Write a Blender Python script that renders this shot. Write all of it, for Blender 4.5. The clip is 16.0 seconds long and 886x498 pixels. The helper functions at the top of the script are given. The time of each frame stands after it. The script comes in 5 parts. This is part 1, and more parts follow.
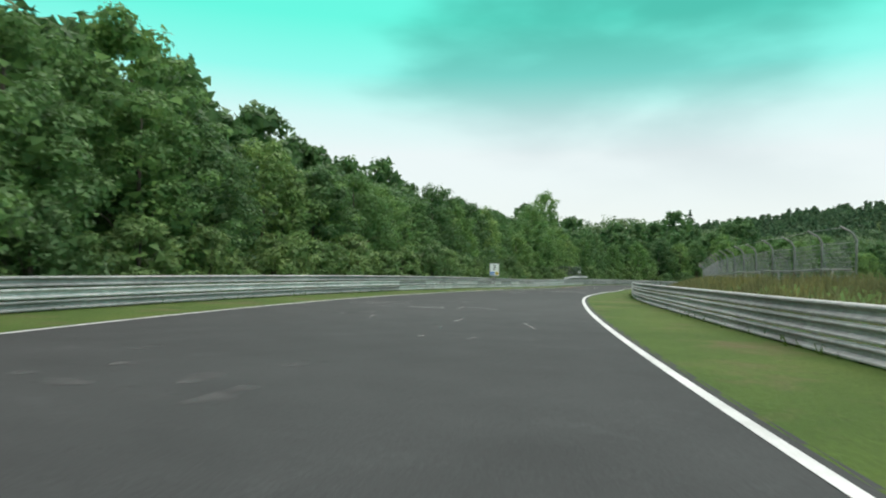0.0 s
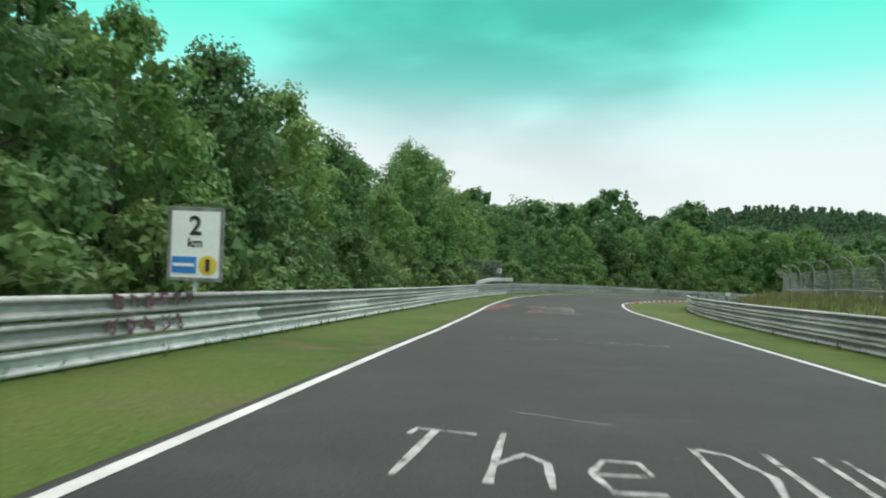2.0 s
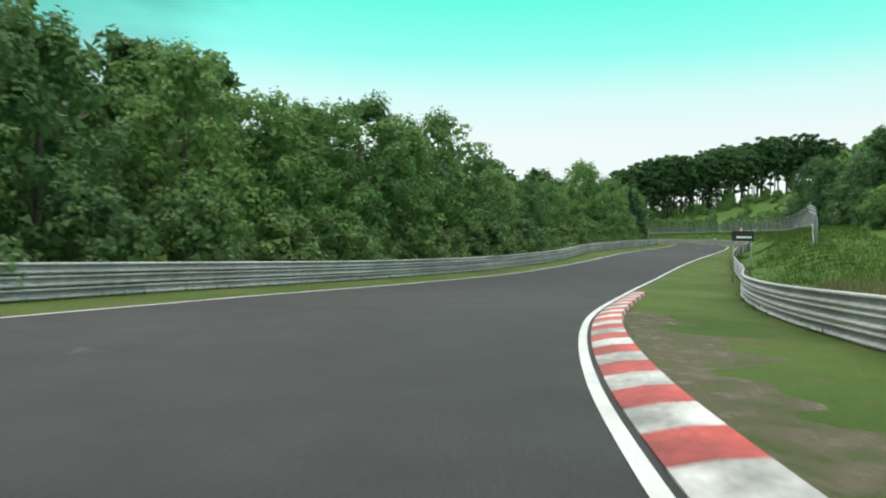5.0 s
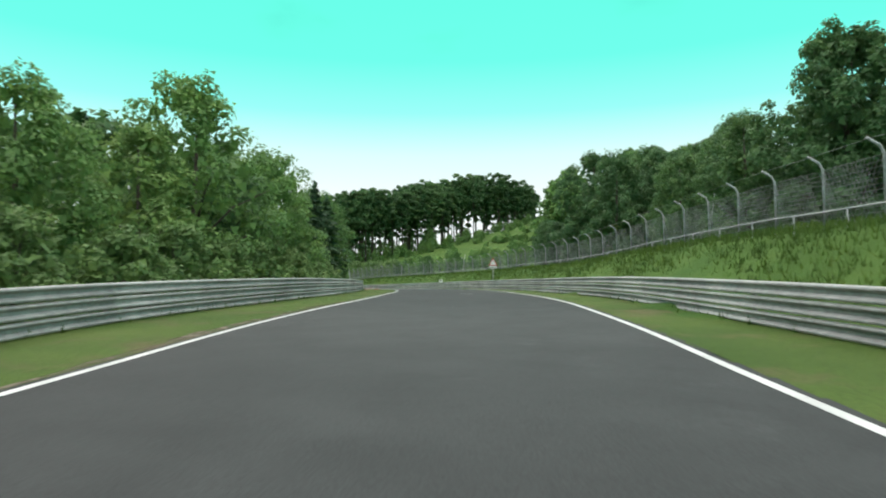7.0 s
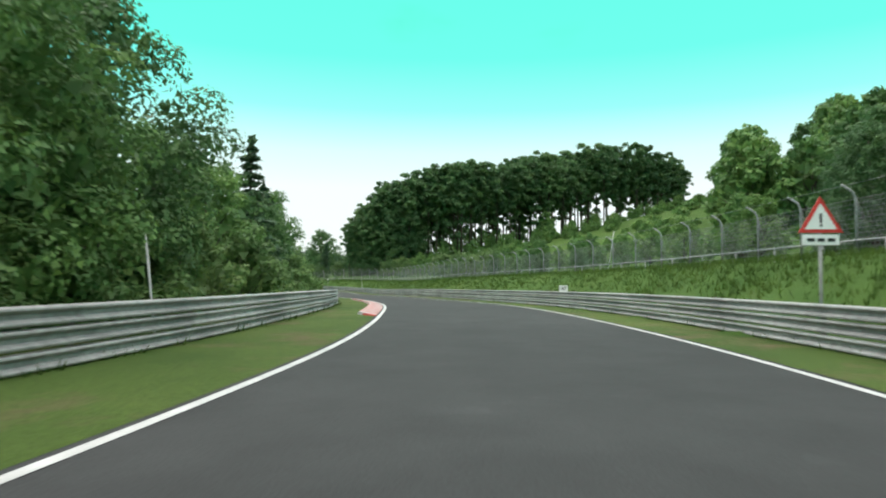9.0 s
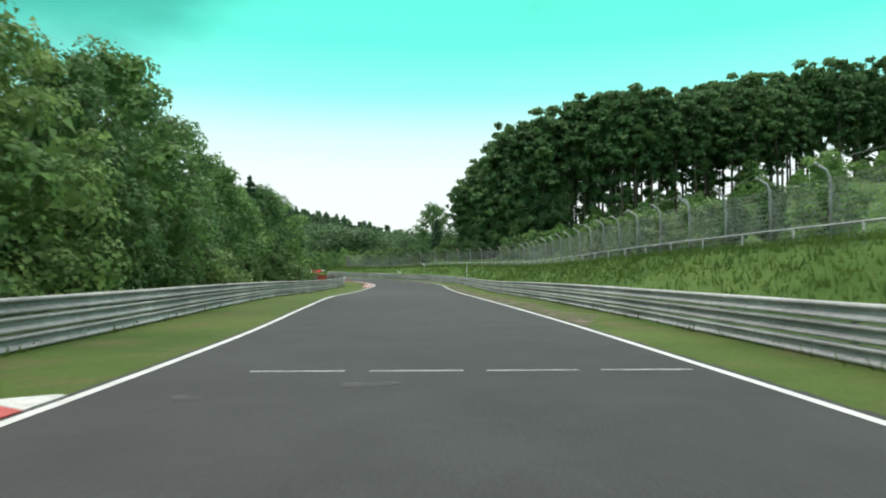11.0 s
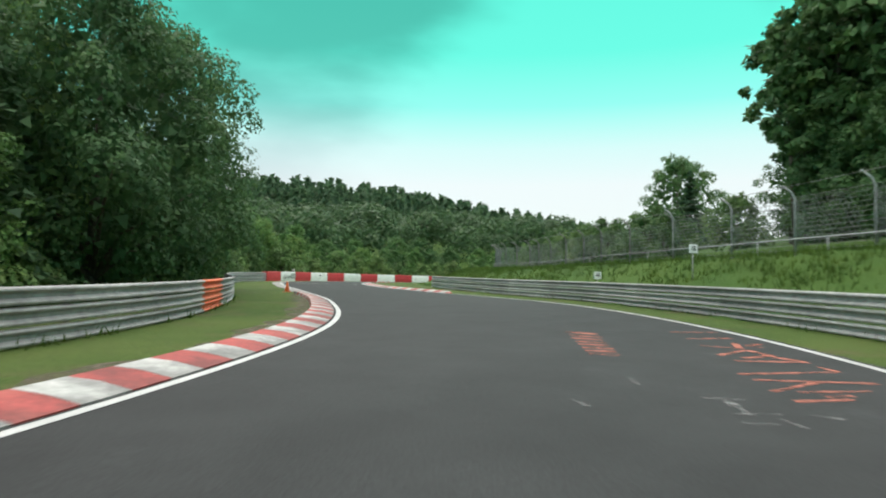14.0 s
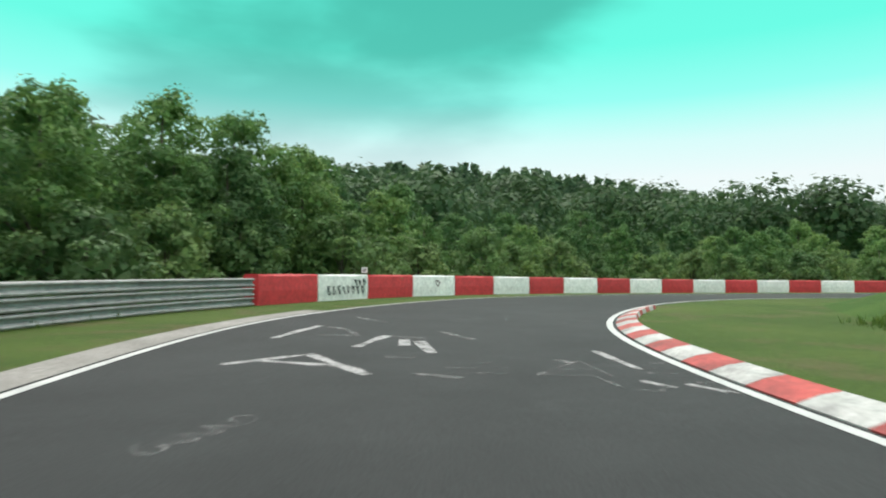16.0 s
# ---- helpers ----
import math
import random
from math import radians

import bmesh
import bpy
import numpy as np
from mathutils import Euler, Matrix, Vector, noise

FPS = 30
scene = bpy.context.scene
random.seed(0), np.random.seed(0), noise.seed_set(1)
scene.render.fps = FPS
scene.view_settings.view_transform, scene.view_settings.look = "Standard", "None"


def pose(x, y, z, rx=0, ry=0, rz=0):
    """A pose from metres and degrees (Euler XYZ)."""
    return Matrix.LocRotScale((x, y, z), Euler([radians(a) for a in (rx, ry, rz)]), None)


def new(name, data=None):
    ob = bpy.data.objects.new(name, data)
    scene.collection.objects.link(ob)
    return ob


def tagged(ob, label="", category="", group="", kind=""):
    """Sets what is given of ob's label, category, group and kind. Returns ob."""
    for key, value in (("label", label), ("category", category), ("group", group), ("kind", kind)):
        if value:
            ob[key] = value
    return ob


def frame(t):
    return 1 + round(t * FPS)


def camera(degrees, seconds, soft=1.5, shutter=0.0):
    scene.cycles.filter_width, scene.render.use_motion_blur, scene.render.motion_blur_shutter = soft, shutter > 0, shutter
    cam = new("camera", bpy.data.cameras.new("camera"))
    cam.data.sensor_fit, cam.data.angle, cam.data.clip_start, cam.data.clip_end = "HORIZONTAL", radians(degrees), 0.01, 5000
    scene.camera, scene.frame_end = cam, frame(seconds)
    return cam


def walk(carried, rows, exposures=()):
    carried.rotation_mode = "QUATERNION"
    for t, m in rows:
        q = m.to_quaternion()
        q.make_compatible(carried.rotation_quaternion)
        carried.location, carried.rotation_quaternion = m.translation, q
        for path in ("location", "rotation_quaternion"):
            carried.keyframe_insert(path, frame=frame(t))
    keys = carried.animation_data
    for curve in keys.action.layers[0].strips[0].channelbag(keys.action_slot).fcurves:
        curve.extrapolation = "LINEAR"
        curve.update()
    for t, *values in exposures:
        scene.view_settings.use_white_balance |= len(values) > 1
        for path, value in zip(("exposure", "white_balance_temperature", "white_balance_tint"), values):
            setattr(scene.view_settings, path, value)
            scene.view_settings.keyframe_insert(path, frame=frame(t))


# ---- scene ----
# ---- camera and its drive ----
cam = camera(68.79, 16.0, soft=2.0, shutter=0.10)
PATH = [
    (0.0, pose(4.999, -7.028, 7.299, 89.915, -0.898, 2.463)),
    (0.5, pose(5.419, 4.850, 6.862, 89.777, 0.046, -2.230)),
    (1.0, pose(6.371, 17.012, 6.411, 90.415, -0.342, -3.513)),
    (1.5, pose(7.709, 29.008, 5.965, 90.024, -1.128, -5.084)),
    (2.0, pose(9.671, 40.733, 5.482, 90.068, -2.100, -7.756)),
    (2.5, pose(12.458, 52.155, 4.878, 89.912, -3.047, -11.694)),
    (3.0, pose(16.403, 63.483, 4.293, 89.816, -2.394, -16.976)),
    (3.5, pose(21.137, 74.078, 3.863, 89.055, -3.012, -23.739)),
    (4.0, pose(26.563, 83.977, 3.571, 87.806, -2.380, -32.922)),
    (4.5, pose(33.887, 92.976, 3.112, 87.616, -1.645, -40.791)),
    (5.0, pose(43.240, 101.531, 2.354, 88.335, -1.073, -49.068)),
    (5.2, pose(47.311, 104.755, 2.184, 88.316, -1.647, -52.215)),
    (5.7, pose(57.748, 111.871, 1.556, 89.035, -1.369, -60.740)),
    (6.2, pose(69.372, 116.784, 1.180, 90.650, -0.744, -68.633)),
    (6.7, pose(81.565, 120.228, 1.126, 92.346, -0.087, -74.270)),
    (7.3, pose(96.074, 123.454, 1.547, 93.342, 0.299, -75.770)),
    (7.5, pose(100.764, 124.497, 1.703, 93.532, 0.252, -75.063)),
    (8.0, pose(112.576, 126.869, 1.904, 93.682, -1.034, -72.200)),
    (8.5, pose(124.068, 130.302, 1.896, 93.073, 0.123, -69.395)),
    (9.0, pose(135.974, 134.428, 1.960, 92.909, -0.541, -65.101)),
    (9.5, pose(147.809, 139.263, 1.879, 91.989, -0.887, -60.377)),
    (10.0, pose(158.754, 144.723, 1.925, 91.472, -1.329, -55.811)),
    (10.2, pose(162.995, 146.709, 1.830, 91.719, -0.871, -53.781)),
    (10.8, pose(174.662, 153.511, 1.813, 91.814, -0.291, -53.408)),
    (11.3, pose(183.887, 159.943, 1.589, 91.659, -0.181, -51.328)),
    (11.8, pose(193.071, 166.644, 1.541, 92.195, -0.301, -49.169)),
    (12.3, pose(202.195, 173.856, 1.469, 91.380, -0.809, -47.377)),
    (12.5, pose(205.977, 176.762, 1.442, 91.299, -1.346, -46.667)),
    (13.0, pose(215.348, 184.421, 1.159, 91.704, -1.074, -46.174)),
    (13.5, pose(224.305, 192.486, 1.018, 92.018, -0.709, -43.239)),
    (14.0, pose(232.725, 201.994, 0.950, 92.574, -0.828, -33.667)),
    (14.5, pose(238.884, 212.175, 1.024, 92.352, -2.148, -24.495)),
    (15.0, pose(243.581, 222.639, 1.196, 92.713, -4.391, -17.068)),
    (15.5, pose(247.485, 233.611, 1.283, 92.792, -1.967, -13.485)),
    (16.0, pose(251.994, 245.027, 1.359, 92.380, -0.374, -21.674)),
]
walk(cam, PATH, [(0.0, -0.05), (5.0, 0.0), (7.5, 0.12), (10.0, 0.14), (12.5, 0.05), (16.0, 0.0)])

# ---- overcast sky and soft sun ----
SUN_ELEVATION, SUN_TURN = 48.0, 200.0
world = bpy.data.worlds.new("overcast_sky")
scene.world = world
world.use_nodes = True


def build_sky(nt):
    nt.nodes.clear()
    n, l = nt.nodes.new, nt.links.new
    out, bg = n("ShaderNodeOutputWorld"), n("ShaderNodeBackground")
    sky = n("ShaderNodeTexSky")
    sky.sky_type, sky.sun_disc = "NISHITA", False
    sky.sun_elevation, sky.sun_rotation = radians(SUN_ELEVATION), radians(SUN_TURN)
    co, sep = n("ShaderNodeTexCoord"), n("ShaderNodeSeparateXYZ")
    l(co.outputs["Generated"], sep.inputs[0])
    # clouds, stretched flat towards the horizon
    mp = n("ShaderNodeMapping")
    mp.inputs["Scale"].default_value = (1.0, 1.0, 2.6)
    l(co.outputs["Generated"], mp.inputs[0])
    big = n("ShaderNodeTexNoise")
    big.inputs["Scale"].default_value, big.inputs["Detail"].default_value = 2.6, 5.0
    big.inputs["Roughness"].default_value, big.inputs["Distortion"].default_value = 0.45, 0.1
    l(mp.outputs[0], big.inputs["Vector"])
    shade = n("ShaderNodeMapRange")
    shade.inputs[1].default_value, shade.inputs[2].default_value = 0.38, 0.66
    shade.interpolation_type = "SMOOTHSTEP"
    # one heavy cloud bank low in the north, thinner cover elsewhere
    near = n("ShaderNodeVectorMath")
    near.operation = "DOT_PRODUCT"
    near.inputs[1].default_value = (0.235, 0.920, 0.315)
    l(co.outputs["Generated"], near.inputs[0])
    heavy = n("ShaderNodeMapRange")
    heavy.interpolation_type = "SMOOTHSTEP"
    for k, v in enumerate((0.86, 0.995, -0.22, 0.08), 1):
        heavy.inputs[k].default_value = v
    l(near.outputs["Value"], heavy.inputs[0])
    both = n("ShaderNodeMath")
    l(big.outputs["Fac"], both.inputs[0])
    l(heavy.outputs[0], both.inputs[1])
    l(both.outputs[0], shade.inputs[0])
    # teal windscreen tint, put into the sky colour above the pale horizon band
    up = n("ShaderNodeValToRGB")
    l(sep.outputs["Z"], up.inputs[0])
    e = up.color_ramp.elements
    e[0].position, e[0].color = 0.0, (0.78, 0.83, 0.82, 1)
    # overhead, out of view, sky raised to bright neutral to light the scene
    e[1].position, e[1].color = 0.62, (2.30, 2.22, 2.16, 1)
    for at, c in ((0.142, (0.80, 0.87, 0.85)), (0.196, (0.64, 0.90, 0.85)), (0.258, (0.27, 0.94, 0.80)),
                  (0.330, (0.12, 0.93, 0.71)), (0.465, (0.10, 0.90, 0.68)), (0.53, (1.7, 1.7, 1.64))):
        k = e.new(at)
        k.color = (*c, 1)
    dark = n("ShaderNodeValToRGB")
    l(sep.outputs["Z"], dark.inputs[0])
    d = dark.color_ramp.elements
    d[0].position, d[0].color = 0.05, (1.0, 1.0, 1.0, 1)
    d[1].position, d[1].color = 0.30, (0.46, 0.56, 0.54, 1)
    k = d.new(0.16)
    k.color = (0.80, 0.82, 0.83, 1)
    mul = n("ShaderNodeMix")
    mul.data_type, mul.blend_type = "RGBA", "MULTIPLY"
    l(shade.outputs[0], mul.inputs["Factor"])
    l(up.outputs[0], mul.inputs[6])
    l(dark.outputs[0], mul.inputs[7])
    # a little of the clear sky's own light shines through
    add = n("ShaderNodeMix")
    add.data_type, add.blend_type = "RGBA", "ADD"
    add.inputs["Factor"].default_value = 0.02
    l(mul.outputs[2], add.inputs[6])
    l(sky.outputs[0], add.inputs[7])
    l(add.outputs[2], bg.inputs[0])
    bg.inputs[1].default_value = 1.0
    l(bg.outputs[0], out.inputs[0])


build_sky(world.node_tree)
sun_data = bpy.data.lights.new("sun", "SUN")
sun_data.energy, sun_data.angle, sun_data.color = 1.1, radians(40), (1.0, 0.92, 0.86)
sun = new("sun", sun_data)
sun.matrix_world = Matrix.Rotation(radians(-SUN_TURN), 4, "Z") @ Matrix.Rotation(radians(90 - SUN_ELEVATION), 4, "X")

# ---- materials ----


def material(name, rough=0.7, metal=0.0):
    m = bpy.data.materials.new(name)
    m.use_nodes = True
    b = m.node_tree.nodes["Principled BSDF"]
    b.inputs["Roughness"].default_value, b.inputs["Metallic"].default_value = rough, metal
    return m, m.node_tree, b


def noise_tex(nt, scale, detail=4.0, rough=0.55, coords="Object", stretch=(1, 1, 1)):
    co, mp, t = nt.nodes.new("ShaderNodeTexCoord"), nt.nodes.new("ShaderNodeMapping"), nt.nodes.new("ShaderNodeTexNoise")
    mp.inputs["Scale"].default_value = stretch
    nt.links.new(co.outputs[coords], mp.inputs[0])
    nt.links.new(mp.outputs[0], t.inputs["Vector"])
    t.inputs["Scale"].default_value, t.inputs["Detail"].default_value, t.inputs["Roughness"].default_value = scale, detail, rough
    return t.outputs["Fac"]


def ramp(nt, fac, stops):
    r = nt.nodes.new("ShaderNodeValToRGB")
    e = r.color_ramp.elements
    e[0].position, e[0].color = stops[0][0], (*stops[0][1], 1)
    e[1].position, e[1].color = stops[-1][0], (*stops[-1][1], 1)
    for p, c in stops[1:-1]:
        k = e.new(p)
        k.color = (*c, 1)
    nt.links.new(fac, r.inputs[0])
    return r.outputs[0]


def mix(nt, fac, a, b, blend="MIX"):
    m = nt.nodes.new("ShaderNodeMix")
    m.data_type, m.blend_type = "RGBA", blend
    for sock, val in ((m.inputs["Factor"], fac), (m.inputs[6], a), (m.inputs[7], b)):
        if isinstance(val, (int, float)):
            sock.default_value = val
        elif isinstance(val, tuple):
            sock.default_value = (*val, 1)
        else:
            nt.links.new(val, sock)
    return m.outputs[2]


def bump(nt, b, height, strength=0.3, distance=0.02):
    k = nt.nodes.new("ShaderNodeBump")
    k.inputs["Strength"].default_value, k.inputs["Distance"].default_value = strength, distance
    nt.links.new(height, k.inputs["Height"])
    nt.links.new(k.outputs[0], b.inputs["Normal"])


def speckled(name, stops, scale, fine, rough=0.8, metal=0.0, relief=0.2, blotch=0.35, per_piece=0.0):
    """A colour ramp over coarse noise, broken up by fine grain."""
    m, nt, b = material(name, rough, metal)
    base = ramp(nt, noise_tex(nt, scale, 6), stops)
    grain = noise_tex(nt, fine, 3)
    g = ramp(nt, grain, ((0.3, (1 - blotch,) * 3), (0.7, (1 + blotch,) * 3)))
    c = mix(nt, 1.0, base, g, "MULTIPLY")
    if per_piece:
        info = nt.nodes.new("ShaderNodeObjectInfo")
        v = ramp(nt, info.outputs["Random"], ((0.0, (1 - per_piece,) * 3), (1.0, (1 + per_piece,) * 3)))
        c = mix(nt, 1.0, c, v, "MULTIPLY")
    nt.links.new(c, b.inputs["Base Color"])
    if relief:
        bump(nt, b, grain, relief, 0.01)
    return m


def scuffed(m, scale, worn):
    """Dark rubber smears over a painted surface."""
    nt = m.node_tree
    b = nt.nodes["Principled BSDF"]
    old = b.inputs["Base Color"].links[0].from_socket
    tread = nt.nodes.new("ShaderNodeAttribute")
    tread.attribute_name = "tread"
    load = nt.nodes.new("ShaderNodeMath")
    load.operation = "MULTIPLY_ADD"
    load.inputs[1].default_value = 0.17
    nt.links.new(tread.outputs["Fac"], load.inputs[0])
    nt.links.new(noise_tex(nt, scale, 6, 0.65), load.inputs[2])
    smear = ramp(nt, load.outputs[0], ((0.50, (1, 1, 1)), (0.70, (worn,) * 3)))
    nt.links.new(mix(nt, 1.0, old, smear, "MULTIPLY"), b.inputs["Base Color"])
    return m


def asphalt_material():
    m, nt, b = material("asphalt", 0.85)
    wide = noise_tex(nt, 0.055, 4, 0.5, stretch=(1, 1, 1))
    mid = noise_tex(nt, 0.9, 5, 0.6)
    fine = noise_tex(nt, 45, 2, 0.7)
    c = ramp(nt, wide, ((0.30, (0.0262, 0.0282, 0.0284)), (0.5, (0.0325, 0.0350, 0.0352)), (0.72, (0.0415, 0.0440, 0.0438))))
    c = mix(nt, 1.0, c, ramp(nt, mid, ((0.3, (0.84,) * 3), (0.7, (1.16,) * 3))), "MULTIPLY")
    c = mix(nt, 1.0, c, ramp(nt, fine, ((0.32, (0.72,) * 3), (0.68, (1.28,) * 3))), "MULTIPLY")
    # pale scuffs and dusty smears
    scuff = ramp(nt, noise_tex(nt, 0.55, 8, 0.72), ((0.60, (1.0,) * 3), (0.74, (1.5,) * 3)))
    c = mix(nt, 1.0, c, scuff, "MULTIPLY")
    nt.links.new(c, b.inputs["Base Color"])
    bump(nt, b, fine, 0.35, 0.006)
    b.inputs["Specular IOR Level"].default_value = 0.22
    return m


def grass_material(name, greens, straw, straw_at=0.62):
    m, nt, b = material(name, 0.9)
    c = ramp(nt, noise_tex(nt, 0.22, 5), greens)
    dry = ramp(nt, noise_tex(nt, 0.55, 6, 0.65), ((straw_at - 0.08, (0, 0, 0)), (straw_at + 0.12, (1, 1, 1))))
    c = mix(nt, dry, c, straw)
    fine = noise_tex(nt, 22, 4, 0.75)
    c = mix(nt, 1.0, c, ramp(nt, fine, ((0.3, (0.62,) * 3), (0.7, (1.38,) * 3))), "MULTIPLY")
    nt.links.new(c, b.inputs["Base Color"])
    bump(nt, b, fine, 0.6, 0.05)
    b.inputs["Specular IOR Level"].default_value = 0.15
    return m


def leaf_material(name, stops, gloss=0.55):
    """Leaf colour that varies from tree to tree, from bough to bough and from leaf to leaf; thin leaves let light through."""
    m, nt, b = material(name, gloss)
    info, geo = nt.nodes.new("ShaderNodeObjectInfo"), nt.nodes.new("ShaderNodeNewGeometry")
    tree = ramp(nt, info.outputs["Random"], stops)
    bough = ramp(nt, noise_tex(nt, 0.55, 3, 0.6), ((0.34, (0.74, 0.78, 0.82)), (0.52, (1.0, 1.0, 1.0)), (0.70, (1.30, 1.18, 0.98))))
    c = mix(nt, 1.0, tree, bough, "MULTIPLY")
    leaf = ramp(nt, geo.outputs["Random Per Island"], ((0.0, (0.82, 0.82, 0.82)), (0.6, (1.0, 1.0, 1.0)), (1.0, (1.20, 1.16, 1.05))))
    c = mix(nt, 1.0, c, leaf, "MULTIPLY")
    nt.links.new(c, b.inputs["Base Color"])
    b.inputs["Specular IOR Level"].default_value = 0.2
    thin, both = nt.nodes.new("ShaderNodeBsdfTranslucent"), nt.nodes.new("ShaderNodeMixShader")
    nt.links.new(c, thin.inputs["Color"])
    both.inputs[0].default_value = 0.36
    nt.links.new(b.outputs[0], both.inputs[1])
    nt.links.new(thin.outputs[0], both.inputs[2])
    nt.links.new(both.outputs[0], nt.nodes["Material Output"].inputs["Surface"])
    return m


def worn_layer(name, dark, pale, scale, gone, full):
    """A thin layer that noise has worn through to what lies below it."""
    m, nt, b = material(name, 0.9)
    n = noise_tex(nt, scale, 7, 0.7)
    nt.links.new(ramp(nt, noise_tex(nt, 14, 4), ((0.3, dark), (0.7, pale))), b.inputs["Base Color"])
    hole, both = nt.nodes.new("ShaderNodeBsdfTransparent"), nt.nodes.new("ShaderNodeMixShader")
    nt.links.new(ramp(nt, n, ((gone, (0, 0, 0)), (full, (1, 1, 1)))), both.inputs[0])
    nt.links.new(hole.outputs[0], both.inputs[1])
    nt.links.new(b.outputs[0], both.inputs[2])
    nt.links.new(both.outputs[0], nt.nodes["Material Output"].inputs["Surface"])
    return m


ASPHALT = asphalt_material()
LINE_WHITE = speckled("line_paint", ((0.3, (0.38, 0.39, 0.38)), (0.7, (0.55, 0.56, 0.55))), 1.4, 40, 0.6, relief=0.1, blotch=0.14)
VERGE = grass_material("mown_grass", ((0.3, (0.038, 0.072, 0.013)), (0.52, (0.058, 0.096, 0.019)), (0.75, (0.084, 0.114, 0.028))), (0.105, 0.088, 0.046), 0.60)
MEADOW = grass_material("rough_grass", ((0.3, (0.035, 0.081, 0.012)), (0.55, (0.053, 0.104, 0.018)), (0.8, (0.077, 0.123, 0.026))), (0.110, 0.110, 0.044), 0.70)
SOIL = worn_layer("bare_soil", (0.075, 0.062, 0.038), (0.13, 0.106, 0.070), 2.0, 0.33, 0.64)
STEEL = speckled("galvanised_steel", ((0.25, (0.20, 0.20, 0.20)), (0.55, (0.30, 0.30, 0.30)), (0.8, (0.40, 0.395, 0.39))), 0.5, 6, 0.62, 0.0, 0.05, 0.22, 0.16)
STEEL_PALE = speckled("painted_steel", ((0.3, (0.40, 0.41, 0.41)), (0.7, (0.60, 0.595, 0.59))), 0.6, 5, 0.55, 0.0, 0.05, 0.22, 0.06)
STEEL_FENCE = speckled("fence_steel", ((0.3, (0.27, 0.28, 0.28)), (0.7, (0.40, 0.41, 0.41))), 0.8, 12, 0.6, 0.2)
STEEL_POST = speckled("weathered_post_steel", ((0.3, (0.16, 0.16, 0.15)), (0.7, (0.28, 0.28, 0.27))), 0.8, 12, 0.6, 0.4)
ORANGE = speckled("orange_spray_paint", ((0.3, (0.62, 0.10, 0.03)), (0.7, (0.76, 0.17, 0.06))), 1.5, 9, 0.6, blotch=0.25)
KERB_RED = scuffed(speckled("kerb_red", ((0.25, (0.27, 0.034, 0.030)), (0.5, (0.39, 0.050, 0.042)), (0.75, (0.44, 0.095, 0.075))), 1.2, 14, 0.7, blotch=0.24, per_piece=0.16), 1.1, 0.5)
KERB_WHITE = scuffed(speckled("kerb_white", ((0.25, (0.24, 0.25, 0.23)), (0.45, (0.42, 0.43, 0.41)), (0.7, (0.53, 0.53, 0.51))), 1.3, 14, 0.7, blotch=0.2, per_piece=0.10), 1.0, 0.42)
CONCRETE = speckled("concrete", ((0.3, (0.17, 0.165, 0.15)), (0.7, (0.28, 0.27, 0.25))), 0.9, 20, 0.85)
TYRE_RED = speckled("barrier_red", ((0.25, (0.46, 0.028, 0.036)), (0.7, (0.60, 0.048, 0.056))), 1.4, 7, 0.55, blotch=0.2, per_piece=0.12)
TYRE_WHITE = speckled("barrier_white", ((0.25, (0.74, 0.74, 0.72)), (0.7, (0.90, 0.89, 0.87))), 1.2, 6, 0.55, blotch=0.18, per_piece=0.08)
BARK = speckled("bark", ((0.3, (0.045, 0.037, 0.028)), (0.7, (0.11, 0.092, 0.07))), 2.0, 14, 0.95, relief=0.8)
LEAF_GREEN = leaf_material("broad_leaves", ((0.0, (0.076, 0.152, 0.060)), (0.35, (0.105, 0.208, 0.068)), (0.7, (0.142, 0.262, 0.080)), (1.0, (0.176, 0.285, 0.092))))
LEAF_DARK = leaf_material("dark_broad_leaves", ((0.0, (0.067, 0.137, 0.059)), (0.5, (0.087, 0.172, 0.068)), (1.0, (0.113, 0.208, 0.078))))
LEAF_BUSH = leaf_material("shrub_leaves", ((0.0, (0.096, 0.176, 0.066)), (0.5, (0.138, 0.235, 0.078)), (1.0, (0.172, 0.262, 0.092))))
NEEDLE = leaf_material("spruce_needles", ((0.0, (0.057, 0.112, 0.064)), (1.0, (0.089, 0.158, 0.080))), 0.6)
FAR_LEAF = leaf_material("distant_foliage", ((0.0, (0.065, 0.123, 0.054)), (0.5, (0.086, 0.156, 0.062)), (1.0, (0.112, 0.185, 0.072))))
SIGN_WHITE = speckled("sign_white", ((0.3, (0.74, 0.75, 0.75)), (0.7, (0.82, 0.83, 0.83))), 2, 30, 0.4, relief=0, blotch=0.04)
SIGN_BLACK = speckled("sign_black", ((0.3, (0.015, 0.015, 0.017)), (0.7, (0.03, 0.03, 0.032))), 2, 30, 0.5, relief=0, blotch=0.1)
SIGN_BLUE = speckled("sign_blue", ((0.3, (0.02, 0.16, 0.50)), (0.7, (0.04, 0.22, 0.60))), 2, 30, 0.5, relief=0, blotch=0.1)
SIGN_YELLOW = speckled("sign_yellow", ((0.3, (0.60, 0.42, 0.05)), (0.7, (0.70, 0.52, 0.08))), 2, 30, 0.5, relief=0, blotch=0.1)
SIGN_RED = speckled("sign_red", ((0.3, (0.50, 0.02, 0.02)), (0.7, (0.60, 0.04, 0.03))), 2, 30, 0.5, relief=0, blotch=0.1)
CONE_ORANGE = speckled("orange_spray_paint", ((0.3, (0.72, 0.13, 0.04)), (0.7, (0.86, 0.22, 0.08))), 1.5, 9, 0.6, blotch=0.25)
CHALK_WHITE = worn_layer("road_chalk_white", (0.16, 0.16, 0.16), (0.30, 0.30, 0.295), 3.0, 0.40, 0.72)
